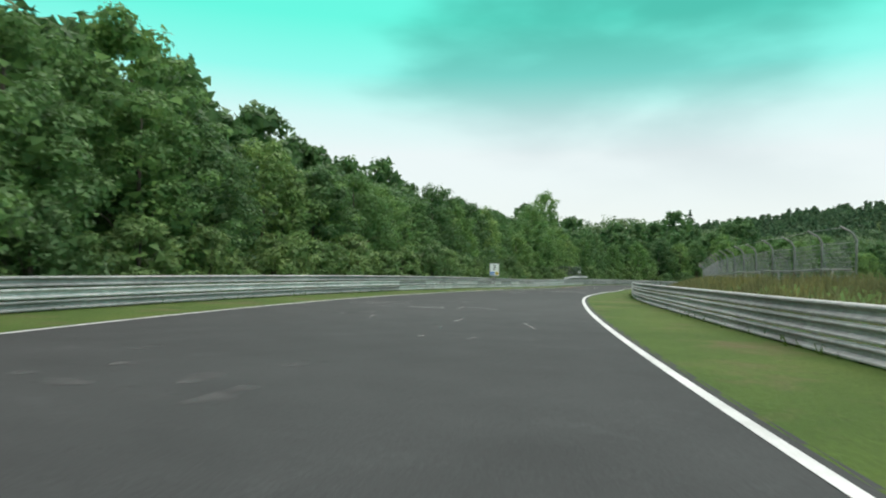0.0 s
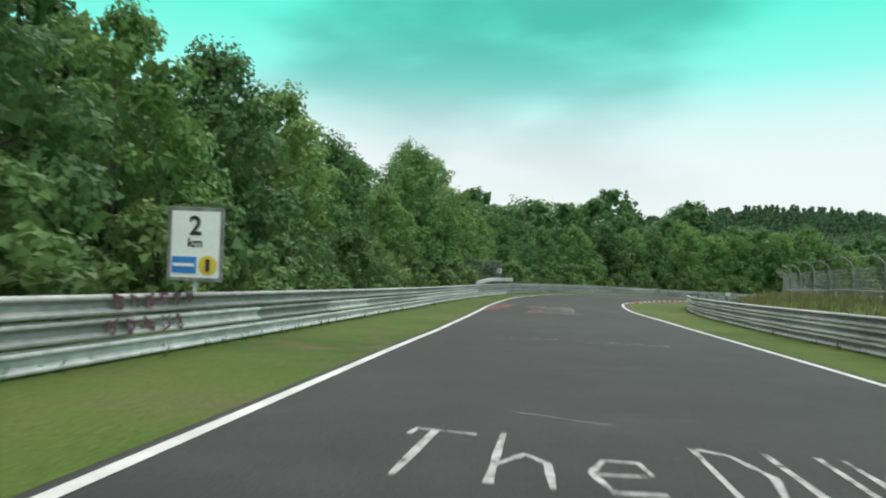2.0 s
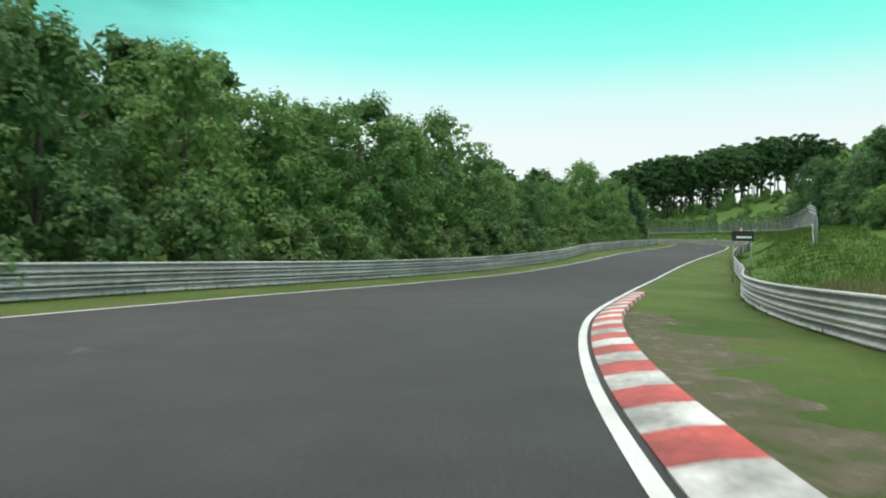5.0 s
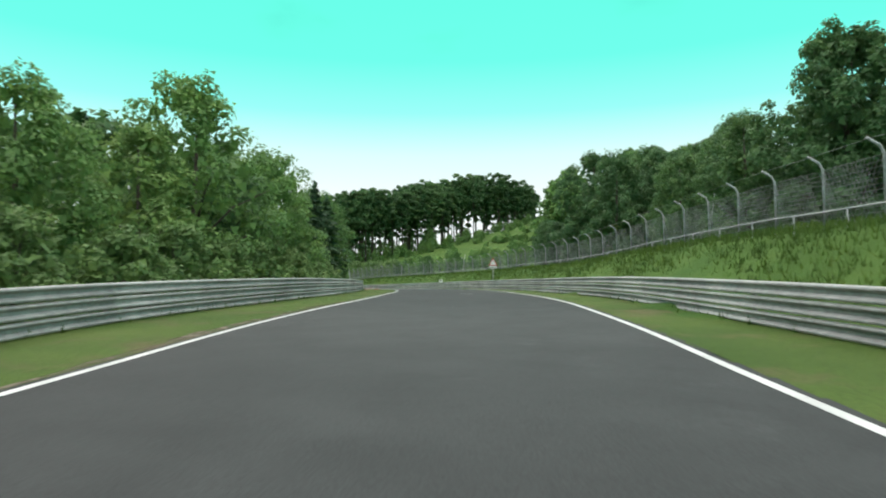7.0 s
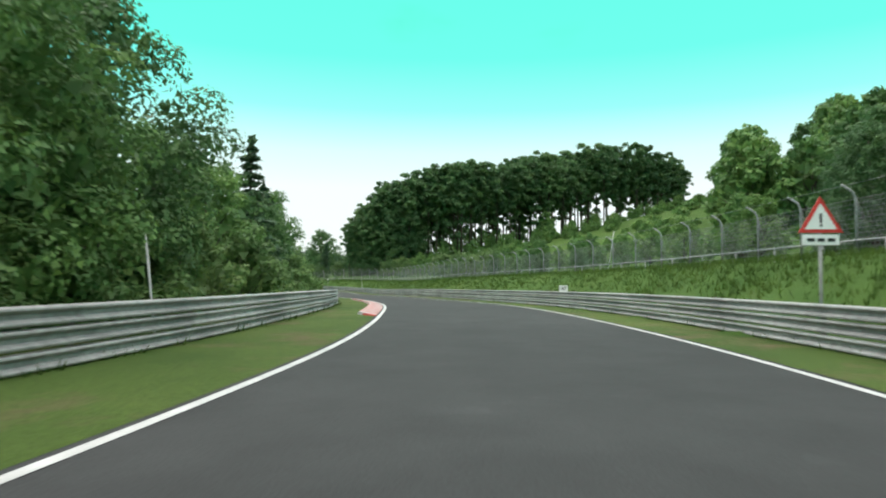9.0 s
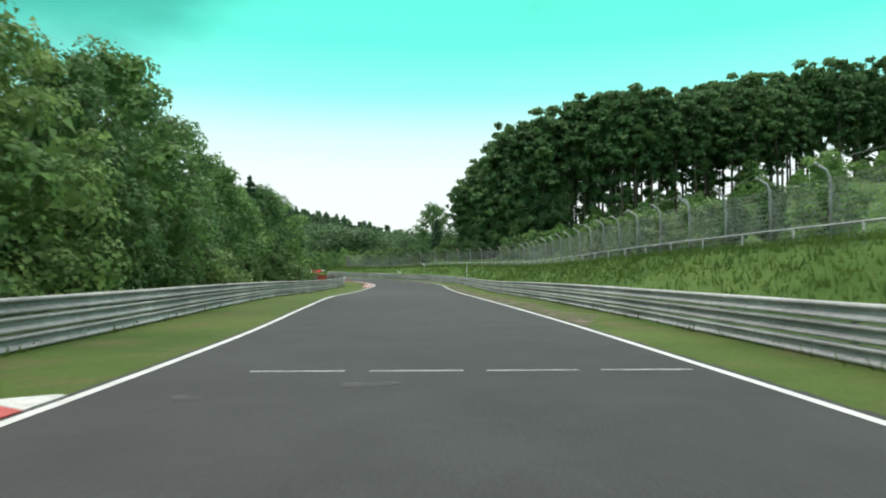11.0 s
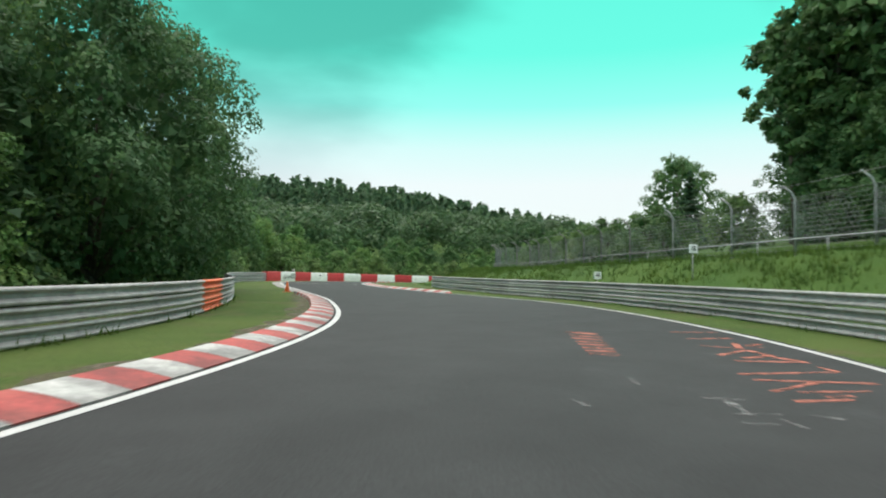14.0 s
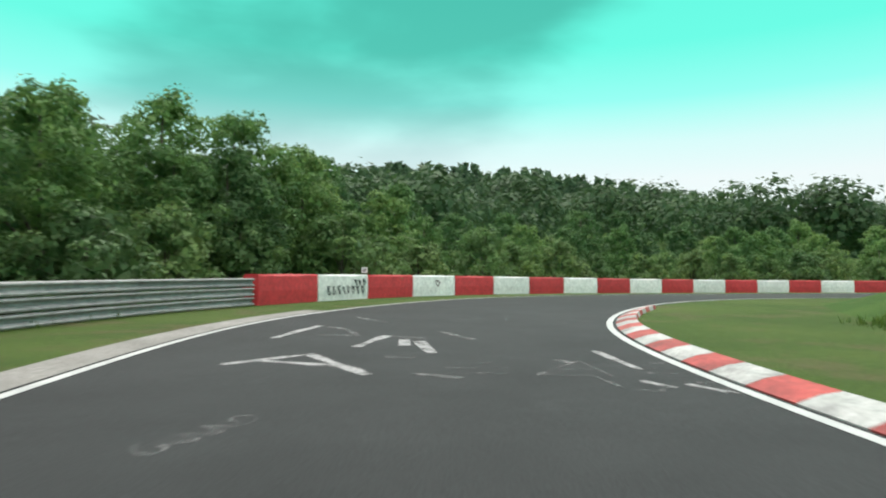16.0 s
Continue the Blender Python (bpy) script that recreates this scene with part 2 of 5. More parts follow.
CHALK_SMUDGE = worn_layer("rubbed_road_chalk", (0.065, 0.067, 0.066), (0.12, 0.122, 0.12), 2.4, 0.40, 0.80)
CHALK_RED = worn_layer("road_chalk_red", (0.36, 0.10, 0.065), (0.50, 0.19, 0.13), 3.0, 0.30, 0.62)
CHALK_YELLOW = worn_layer("road_chalk_yellow", (0.22, 0.22, 0.09), (0.34, 0.34, 0.15), 3.0, 0.32, 0.62)
CHALK_BRIGHT = worn_layer("road_paint_white", (0.22, 0.22, 0.22), (0.38, 0.38, 0.375), 3.5, 0.28, 0.52)
SCRAWL_DARK = worn_layer("dark_spray_paint", (0.05, 0.03, 0.04), (0.16, 0.05, 0.09), 4.0, 0.25, 0.5)
WIRE = speckled("fence_wire", ((0.3, (0.13, 0.14, 0.14)), (0.7, (0.22, 0.23, 0.23))), 2, 30, 0.5, 0.5, relief=0, blotch=0.1)

# ---- mesh helpers ----


def mesh_of(name, verts, faces, mat, smooth=False):
    me = bpy.data.meshes.new(name)
    me.from_pydata([tuple(v) for v in verts], [], faces)
    for m in (mat if isinstance(mat, (list, tuple)) else [mat]):
        me.materials.append(m)
    if smooth:
        me.shade_smooth()
    me.update()
    return me


def part(name, me, parent, label=""):
    ob = new(name, me)
    ob.parent = parent
    return tagged(ob, label) if label else ob


def from_bm(name, bm, mat, smooth=False):
    me = bpy.data.meshes.new(name)
    bm.to_mesh(me)
    bm.free()
    for m in (mat if isinstance(mat, (list, tuple)) else [mat]):
        me.materials.append(m)
    if smooth:
        me.shade_smooth()
    return me


def box_bm(sx, sy, sz, at=(0, 0, 0), bevel=0.0):
    bm = bmesh.new()
    bmesh.ops.create_cube(bm, size=1.0, matrix=Matrix.Translation(at) @ Matrix.Diagonal((sx, sy, sz, 1)))
    if bevel:
        bmesh.ops.bevel(bm, geom=bm.edges[:], offset=bevel, segments=1, affect="EDGES")
    return bm


def tube(points, radii, sides=7):
    """Verts and faces of a tapered tube along points."""
    verts, faces = [], []
    for i, (p, r) in enumerate(zip(points, radii)):
        p = Vector(p)
        a = Vector(points[min(i + 1, len(points) - 1)]) - Vector(points[max(i - 1, 0)])
        q = a.to_track_quat("Z", "Y")
        for k in range(sides):
            f = 2 * math.pi * k / sides
            verts.append(p + q @ Vector((math.cos(f) * r, math.sin(f) * r, 0)))
    for i in range(len(points) - 1):
        for k in range(sides):
            a, b = i * sides + k, i * sides + (k + 1) % sides
            faces.append((a, b, b + sides, a + sides))
    faces.append(tuple(reversed(range(sides))))
    faces.append(tuple(range((len(points) - 1) * sides, len(points) * sides)))
    return verts, faces


def join(*pieces):
    verts, faces = [], []
    for v, f in pieces:
        n = len(verts)
        verts += v
        faces += [tuple(i + n for i in q) for q in f]
    return verts, faces


# ---- the line of the road: a smooth curve through knots ----
CENTRE_X = [0.23, 0.71, 1.20, 1.69, 2.68, 4.62, 7.45, 10.79, 14.13, 17.46, 20.89, 25.56, 32.62, 41.56, 52.53, 64.55, 76.90, 89.16, 101.15, 112.88, 124.50, 136.05, 147.36, 158.22, 168.79, 178.63, 187.94, 196.92, 205.89, 215.05, 224.21, 233.45, 241.44, 246.87, 249.65, 252.34, 256.80, 265.27, 276.05, 287.96, 300.14, 312.01, 323.22]
CENTRE_Y = [-42.84, -30.86, -18.87, -6.88, 5.17, 17.13, 28.92, 40.50, 51.94, 63.35, 74.93, 86.38, 96.70, 105.39, 111.74, 116.23, 119.76, 122.72, 125.17, 127.56, 130.54, 133.89, 138.04, 143.23, 149.04, 155.99, 163.60, 171.57, 179.54, 187.14, 194.65, 202.42, 211.81, 222.79, 234.62, 246.41, 257.77, 266.83, 272.88, 275.88, 276.05, 273.75, 269.40]
CENTRE_Z = [7.41, 6.98, 6.55, 6.11, 5.68, 5.25, 4.78, 4.26, 3.69, 3.12, 2.60, 2.15, 1.70, 1.16, 0.56, 0.09, -0.11, 0.08, 0.45, 0.67, 0.73, 0.75, 0.75, 0.72, 0.63, 0.51, 0.39, 0.28, 0.12, -0.06, -0.16, -0.15, -0.08, 0.01, 0.11, 0.24, 0.37, 0.40, 0.32, 0.22, 0.19, 0.22, 0.24]
HALF_WIDTH = [5.18, 5.19, 5.20, 5.23, 5.15, 4.62, 3.87, 3.64, 3.75, 3.71, 3.63, 3.87, 4.64, 5.08, 4.68, 4.32, 3.94, 3.68, 3.72, 3.54, 3.54, 3.55, 3.54, 3.62, 3.61, 3.58, 3.63, 3.82, 4.03, 3.91, 3.83, 3.85, 4.16, 4.53, 3.82, 3.35, 3.64, 4.00, 4.09, 4.12, 4.12, 4.11, 4.10]
VERGE_LEFT = [4.30, 4.30, 4.30, 4.30, 3.36, 2.90, 2.84, 2.91, 2.69, 2.71, 2.48, 2.09, 1.97, 2.16, 2.56, 2.72, 2.66, 2.17, 3.18, 2.95, 2.80, 2.96, 2.94, 2.84, 2.90, 2.68, 2.99, 3.20, 3.35, 3.29, 3.35, 3.41, 3.50, 3.60, 3.84, 3.87, 3.44, 3.32, 3.27, 3.25, 3.19, 3.13, 3.07]
VERGE_RIGHT = [3.08, 3.08, 3.08, 3.08, 2.96, 2.85, 2.59, 2.25, 2.28, 2.46, 3.34, 4.29, 4.57, 4.49, 4.34, 4.09, 4.35, 3.49, 2.51, 2.60, 2.49, 2.24, 2.18, 2.25, 2.23, 2.08, 2.26, 2.59, 2.78, 2.72, 2.76, 2.43, 2.03, 2.00, 3.03, 4.47, 4.59, 4.21, 3.85, 3.62, 3.51, 3.46, 3.45]


def catmull(values, count):
    v = np.array(values)
    v = np.concatenate([[2 * v[0] - v[1]], v, [2 * v[-1] - v[-2]]])
    u = np.linspace(0, len(values) - 1, count)
    i = np.minimum(u.astype(int), len(values) - 2)
    t = u - i
    a, b, c, d = v[i], v[i + 1], v[i + 2], v[i + 3]
    return 0.5 * (2 * b + (c - a) * t + (2 * a - 5 * b + 4 * c - d) * t ** 2 + (3 * b - a - 3 * c + d) * t ** 3)


STEPS = 2400
_line = np.stack([catmull(k, STEPS) for k in (CENTRE_X, CENTRE_Y, CENTRE_Z, HALF_WIDTH, VERGE_LEFT, VERGE_RIGHT)], 1)
_run = np.concatenate([[0], np.cumsum(np.hypot(*np.diff(_line[:, :2], axis=0).T))])
# chainage: the marks keep their own scale through the dip
_run = np.interp(_run, (0, 170.36, 232.87, _run[-1]), (-0.00, 170.36, 231.12, -1.76 + _run[-1]))
LENGTH = float(_run[-1])
_s = np.arange(0, LENGTH, 0.5)
ROAD = np.stack([np.interp(_s, _run, _line[:, k]) for k in range(6)], 1)
_tan = np.gradient(ROAD[:, :2], axis=0)
_tan /= np.linalg.norm(_tan, axis=1)[:, None]


def along(s):
    """Centre (x, y, z), unit tangent, half width, left and right verge at s metres along the road."""
    r = [float(np.interp(s, _s, ROAD[:, k])) for k in range(6)]
    t = Vector((float(np.interp(s, _s, _tan[:, 0])), float(np.interp(s, _s, _tan[:, 1])), 0)).normalized()
    return Vector(r[:3]), t, r[3], r[4], r[5]


def place(s, lat, up=0.0):
    """The world place at s metres along and lat metres to the right of the centre line."""
    c, t, _, _, _ = along(s)
    return Vector((c.x + t.y * lat, c.y - t.x * lat, c.z + up))


def heading(s):
    t = along(s)[1]
    return math.atan2(t.y, t.x)


# where the painted lines leave the even width: (s, metres outwards)
TRIM_LEFT = ((0, 85, 100, 113, 130, 215, 226, 240, 265, 277, 288, 300, 345, 370, 390, 430, 450), (0, 0, -0.2, -0.1, 0, 0, 0.2, 0.1, 0, 0.02, 0.18, 0.1, 0.1, 0, 0, -0.12, 0))
TRIM_RIGHT = ((0, 140, 163, 185, 215, 228, 245, 278, 320, 345, 355, 369, 390, 430), (0, 0, -0.15, 0, 0, 0.2, 0.1, 0, 0, -0.12, -0.16, -0.3, -0.1, 0))


def edge(s, side):
    """Lateral place of the painted line: side -1 left, 1 right."""
    trim = np.interp(s, *TRIM_LEFT) if side < 0 else np.interp(s, *TRIM_RIGHT)
    return side * (along(s)[2] + float(trim))


def rail_at(s, side):
    c, t, w, vl, vr = along(s)
    return -(w + vl) if side < 0 else w + vr


# ---- terrain ----


def smooth(a, b, x):
    t = np.clip((x - a) / (b - a), 0, 1)
    return t * t * (3 - 2 * t)


def terrain(x, y):
    """Height of the land by the nearest stretch of road."""
    p = np.stack([x, y], 1)
    best, near = np.full(len(p), 1e9), np.zeros(len(p), int)
    for i in range(0, len(ROAD), 4):
        d = (p[:, 0] - ROAD[i, 0]) ** 2 + (p[:, 1] - ROAD[i, 1]) ** 2
        k = d < best
        best[k], near[k] = d[k], i
    r, t = ROAD[near], _tan[near]
    lat = (p[:, 0] - r[:, 0]) * t[:, 1] - (p[:, 1] - r[:, 1]) * t[:, 0]
    dist = np.sqrt(best)
    s = near * 0.5
    right = lat > 0
    out = np.where(right, dist - r[:, 3] - r[:, 5], dist - r[:, 3] - r[:, 4])
    z = r[:, 2] - 0.10
    bank = smooth(165, 235, s) * (1 - 0.30 * smooth(392, 425, s)) * (1 - smooth(446, 476, s))
    low = smooth(0, 30, s) * (1 - smooth(120, 165, s))
    rise = 2.30 + 0.30 * (1 - smooth(240, 262, s)) - 0.10 * smooth(330, 380, s)
    z = z + np.where(right, bank * (rise * smooth(0.5, 5.4, out) + 0.9 * smooth(5.8, 15, out)) + low * 1.15 * smooth(0.8, 5, out), 0.5 * smooth(3, 14, out))
    # hills
    hill = 19 * np.exp(-(((p[:, 0] - 345) / 76) ** 2 + ((p[:, 1] - 140) / 74) ** 2)) * smooth(9, 34, out)
    hill = hill + 17 * np.exp(-(((p[:, 0] - 300) / 58) ** 2 + ((p[:, 1] - 92) / 48) ** 2)) * smooth(16, 50, out)
    ridge = 36 * np.exp(-(((p[:, 0] - 370) / 190) ** 2 + ((p[:, 1] - 540) / 120) ** 2))
    left = 5.0 * smooth(10, 60, np.where(right, 0, out)) * smooth(60, 120, s) * (1 - smooth(180, 240, s))
    far = smooth(14, 60, out)
    return z + hill + ridge * far + left + 3.0 * far * np.sin(p[:, 0] * 0.011 + 1) * np.cos(p[:, 1] * 0.009)


def ground_mesh():
    fine = np.arange(-60, 400, 3.5)
    steps = 6.0 * 1.22 ** np.arange(24)
    xs = np.concatenate([-60 - np.cumsum(steps)[::-1], fine, 400 + np.cumsum(steps)])
    fy = np.arange(-50, 380, 3.5)
    ys = np.concatenate([-50 - np.cumsum(steps)[::-1], fy, 380 + np.cumsum(steps)])
    gx, gy = np.meshgrid(xs, ys)
    z = terrain(gx.ravel(), gy.ravel())
    verts = np.stack([gx.ravel(), gy.ravel(), z], 1)
    nx = len(xs)
    faces = [(j * nx + i, j * nx + i + 1, (j + 1) * nx + i + 1, (j + 1) * nx + i) for j in range(len(ys) - 1) for i in range(nx - 1)]
    return mesh_of("ground", verts.tolist(), faces, MEADOW, True)


tagged(new("ground", ground_mesh()), "rough green meadow land rolling to the horizon", "ground", kind="structure")


def height_at(x, y):
    return float(terrain(np.array([x]), np.array([y]))[0])


# ---- road, lines and verges ----


def strip(name, s0, s1, lat_a, lat_b, up_a, up_b, mat, step=1.0, cols=2):
    """A ribbon along the road between two lateral lines (functions of s)."""
    ss = np.arange(s0, s1 + 1e-6, step)
    verts, faces = [], []
    for s in ss:
        a, b = lat_a(s), lat_b(s)
        for k in range(cols):
            f = k / (cols - 1)
            verts.append(place(s, a + (b - a) * f, up_a + (up_b - up_a) * f))
    for i in range(len(ss) - 1):
        for k in range(cols - 1):
            q = i * cols + k
            faces.append((q, q + 1, q + cols + 1, q + cols))
    return mesh_of(name, verts, faces, mat, True)


END = LENGTH - 1.0
tagged(new("road", strip("road", 0, END, lambda s: edge(s, -1) - 0.17, lambda s: edge(s, 1) + 0.22, 0.0, 0.0, ASPHALT, 1.0, 5)),
       "worn dark grey asphalt race track with chalk writing", "road", kind="structure")
for side, word in ((-1, "left"), (1, "right")):
    tagged(new("road_line", strip("road_line", 0, END, lambda s: edge(s, side) - 0.065, lambda s: edge(s, side) + 0.065, 0.006, 0.006, LINE_WHITE, 0.75)),
           "continuous white painted edge line on the asphalt", "road marking", kind="structure")
    tagged(new("verge", strip("verge", 0, END, lambda s: edge(s, side) + side * 0.16, lambda s: rail_at(s, side) + side * 2.2, 0.0, 0.0, VERGE, 1.0, 6)),
           "mown grass strip between asphalt and guard rail", "grass", kind="structure")

# ---- guard rails: three stacked corrugated beams on posts ----
W_PROFILE = [(0.012, 0.134), (-0.070, 0.118), (-0.083, 0.100), (-0.083, 0.078), (-0.004, 0.030), (-0.004, -0.030), (-0.083, -0.078), (-0.083, -0.100), (-0.070, -0.118), (0.012, -0.134)]
TIERS = (0.145, 0.435, 0.725)


def beam(s0, s1, tier, side, proud):
    n = 3
    verts, faces = [], []
    m = len(W_PROFILE)
    for i in range(n + 1):
        s = s0 + (s1 - s0) * i / n
        for dx, dz in W_PROFILE:
            verts.append(place(s, rail_at(s, side) + side * (dx - proud), tier + dz))
    for i in range(n):
        for k in range(m - 1):
            a = i * m + k
            faces.append((a, a + 1, a + m + 1, a + m) if side < 0 else (a + m, a + m + 1, a + 1, a))
    return verts, faces


def post_mesh():
    # sigma post behind the beams
    v, f = join(*[tube([(0, 0, -0.3), (0, 0, 0.83)], [0.055, 0.055], 4)])
    return mesh_of("post", v, f, STEEL_POST)


POST = post_mesh()


def guard_rail(s0, s1, side, label, pale=None):
    rail = tagged(new("guard_rail"), label, "guard rail", "guard rails along the track")
    rail.location = place(s0, rail_at(s0, side))
    inv = Matrix.Translation(-rail.location)
    count = max(1, round((s1 - s0) / 4.0))
    for j in range(count):
        a, b = s0 + (s1 - s0) * j / count, s0 + (s1 - s0) * (j + 1) / count
        for n, tier in enumerate(TIERS):
            v, f = beam(a, b + 0.12, tier, side, 0.003 * (j % 2))
            mat = STEEL
            if pale and pale(a, n):
                mat = pale(a, n)
            ob = part("beam", mesh_of("beam", [inv @ p for p in v], f, mat), rail)
        p = part("post", POST, rail)
        p.matrix_local = inv @ Matrix.Translation(place(a, rail_at(a, side) + side * 0.075)) @ Matrix.Rotation(heading(a), 4, "Z")
    return rail


def pale_left(s, tier):
    """Stretches of the left rail with newer, whitish beams."""
    if tier == 1 and (36 < s < 69 or 73 < s < 86.4 or 90.5 < s < 94.5 or 97 < s < 103 or 110 < s < 128):
        return STEEL_PALE
    if tier == 0 and 70 < s < 134:
        return STEEL_PALE
    return None


def orange_left(s, tier):
    return ORANGE if 389.6 < s < 392.6 else None


cuts = (0, 60, 120, 180, 240, 300, 360, 440.5)
for a, b in zip(cuts[:-1], cuts[1:]):
    guard_rail(a, b, -1, "galvanised steel guard rail with three stacked corrugated beams", orange_left if a == 360 else pale_left)
for a, b in zip((0, 60, 120, 180, 240, 300, 360), (60, 120, 180, 240, 300, 360, 424)):
    guard_rail(a, b, 1, "weathered grey steel guard rail with three stacked beams")

# ---- kerbs: red and white blocks, sloping up to the grass ----


def kerb(cuts, side, width, wear, label, ramp_out=1.2):
    """cuts: (block number, s) of some joints, red blocks even; wear: how far tyres have blackened the road side."""
    thing = tagged(new("kerb"), label, "kerb", "kerbs at the bends")
    s0, s1, n = cuts[0][1], cuts[-1][1], cuts[-1][0]
    thing.location = place(s0, edge(s0, side))
    inv = Matrix.Translation(-thing.location)
    joints = np.interp(range(n + 1), *zip(*cuts))
    for j in range(n):
        a, b = float(joints[j]), float(joints[j + 1]) - 0.012
        verts = []
        for s in (a, (a + b) / 2, b):
            f = min(1.0, (s - s0) / ramp_out + 0.12, (s1 - s) / ramp_out + 0.12)
            for x, z in ((0.13, -0.02), (0.13, 0.015), (0.13 + width * 0.5 * f, 0.075 * f + 0.01), (0.13 + width * f, 0.105 * f + 0.01), (0.13 + width * f + 0.05, -0.05)):
                verts.append(inv @ place(s, edge(s, side) + side * x, z))
        faces = []
        for i in range(2):
            for k in range(4):
                q = i * 5 + k
                faces.append((q, q + 5, q + 6, q + 1) if side < 0 else (q, q + 1, q + 6, q + 5))
        faces += [(0, 1, 2, 3, 4), (14, 13, 12, 11, 10)]
        me = mesh_of("kerb_block", verts, faces, KERB_RED if j % 2 == 0 else KERB_WHITE)
        me.attributes.new("tread", "FLOAT", "POINT").data.foreach_set("value", [wear * w for w in (1.0, 1.0, 0.6, 0.0, 0.0)] * 3)
        part("kerb_block", me, thing)
    return thing


kerb(((0, 133.56), (60, 184.56)), 1, 0.56, 1.0, "worn red and white painted concrete kerb on the inside of the bend")
kerb(((0, 278.69), (42, 309.88)), -1, 0.70, 0.15, "red and white painted concrete kerb with faint blue scrawls")
kerb(((0, 365.2), (18, 378.45), (22, 381.37), (48, 403.7), (56, 410.7)), -1, 0.66, 1.3, "scuffed red and white concrete kerb beside the grass")
kerb(((0, 410.0), (40, 446.0)), 1, 0.42, 0.8, "low faded red and white kerb round the grass island")
# plain concrete strip after the last left kerb
tagged(new("concrete_strip", strip("concrete_strip", 410.8, 440, lambda s: edge(s, -1) - 0.72, lambda s: edge(s, -1) - 0.10, 0.02, 0.012, CONCRETE, 0.75)),
       "weathered pale concrete strip along the edge line", "kerb", kind="structure")

# ---- red and white crash barrier in the last bend ----


def crash_barrier(s0, length, count):
    thing = tagged(new("crash_barrier"), "low crash barrier of alternating red and white blocks", "barrier")
    thing.location = place(s0, rail_at(s0, -1))
    inv = Matrix.Translation(-thing.location)
    s = s0
    for j in range(count):
        e = s + length - 0.05
        n, verts = 3, []
        for i in range(n + 1):
            q = s + (e - s) * i / n
            f = 0.04 if i in (0, n) else 0.0
            for x, z in ((0.0 + f, 0.0), (-0.02 + f, 0.45), (0.0 + f, 0.92), (0.06, 0.99), (0.55, 0.99), (0.60, 0.92), (0.60, 0.0)):
                verts.append(inv @ place(q, rail_at(q, -1) - x + 0.1, z))
        faces = [(i * 7 + k, i * 7 + 7 + k, i * 7 + 8 + k, i * 7 + 1 + k) for i in range(n) for k in range(6)]
        faces += [tuple(range(7)), tuple(range(n * 7 + 6, n * 7 - 1, -1))]
        part("block", mesh_of("block", verts, faces, TYRE_RED if j % 2 == 0 else TYRE_WHITE), thing)
        s += length
    return thing


crash_barrier(440.8, 3.0, int((END - 441) / 3.0))

# ---- catch fence on the bank: posts with bent tops, wires and a lower rail ----


def fence_line(s, lat, s0):
    p = place(s, lat)
    p.z = height_at(p.x, p.y)
    return p


def catch_fence(s0, s1, lat, gap, tall, label, lean=-1, post_mat=None):
    thing = tagged(new("catch_fence"), label, "fence", "catch fences")
    base = fence_line(s0, lat(s0), s0)
    thing.location = base
    inv = Matrix.Translation(-base)
    n = int((s1 - s0) / gap)
    pts = [fence_line(s0 + j * gap, lat(s0 + j * gap), s0) for j in range(n + 1)]
    v, f = tube([(0, 0, -0.3), (0, 0, tall - 0.45), (lean * 0.12, 0, tall - 0.22), (lean * 0.48, 0, tall)], [0.045, 0.045, 0.042, 0.036], 6)
    post = mesh_of("post", v, f, post_mat or STEEL_FENCE, True)
    for j, p in enumerate(pts):
        ob = part("post", post, thing)
        ob.matrix_local = inv @ Matrix.Translation(p) @ Matrix.Rotation(heading(s0 + j * gap) - math.pi / 2, 4, "Z")
    # horizontal and diagonal wires as thin strands
    strands = []
    for h in np.arange(0.12, tall - 0.4, 0.16):
        strands.append(tube([inv @ (p + Vector((0, 0, h))) for p in pts], [0.008] * len(pts), 3))
    top = [inv @ (p + Vector((0, 0, tall - 0.05)) + Matrix.Rotation(heading(s0 + j * gap) - math.pi / 2, 3, "Z") @ Vector((lean * 0.46, 0, 0))) for j, p in enumerate(pts)]
    strands.append(tube(top, [0.010] * len(pts), 3))
    for j in range(n):
        a, b = pts[j], pts[j + 1]
        m = 15
        for k in range(m):
            u, w = k / m, (k + 1) / m
            hh = tall - 0.45
            strands.append(tube([inv @ (a.lerp(b, u) + Vector((0, 0, 0.05))), inv @ (a.lerp(b, min(w + 0.25, 1)) + Vector((0, 0, hh)))], [0.006, 0.006], 3))
            strands.append(tube([inv @ (a.lerp(b, min(w + 0.25, 1)) + Vector((0, 0, 0.05))), inv @ (a.lerp(b, u) + Vector((0, 0, hh)))], [0.006, 0.006], 3))
    v, f = join(*strands)
    part("wire_mesh", mesh_of("wire_mesh", v, f, WIRE), thing, "thin dark wire mesh")
    side = [Matrix.Rotation(heading(s0 + j * gap) - math.pi / 2, 3, "Z") @ Vector((lean * 0.16, 0, 0)) for j in range(len(pts))]
    pipe = [inv @ (p + q + Vector((0, 0, 0.50))) for p, q in zip(pts, side)]
    v, f = tube(pipe, [0.032] * len(pipe), 6)
    part("lower_pipe", mesh_of("lower_pipe", v, f, post_mat or STEEL_FENCE, True), thing)
    v, f = tube([(0, 0, -0.25), (0, 0, 0.50)], [0.030, 0.030], 6)
    stub = mesh_of("stub", v, f, post_mat or STEEL_FENCE, True)
    for j in range(n):
        part("stub", stub, thing).matrix_local = Matrix.Translation(inv @ (pts[j].lerp(pts[j + 1], 0.5) + side[j]))
    return thing


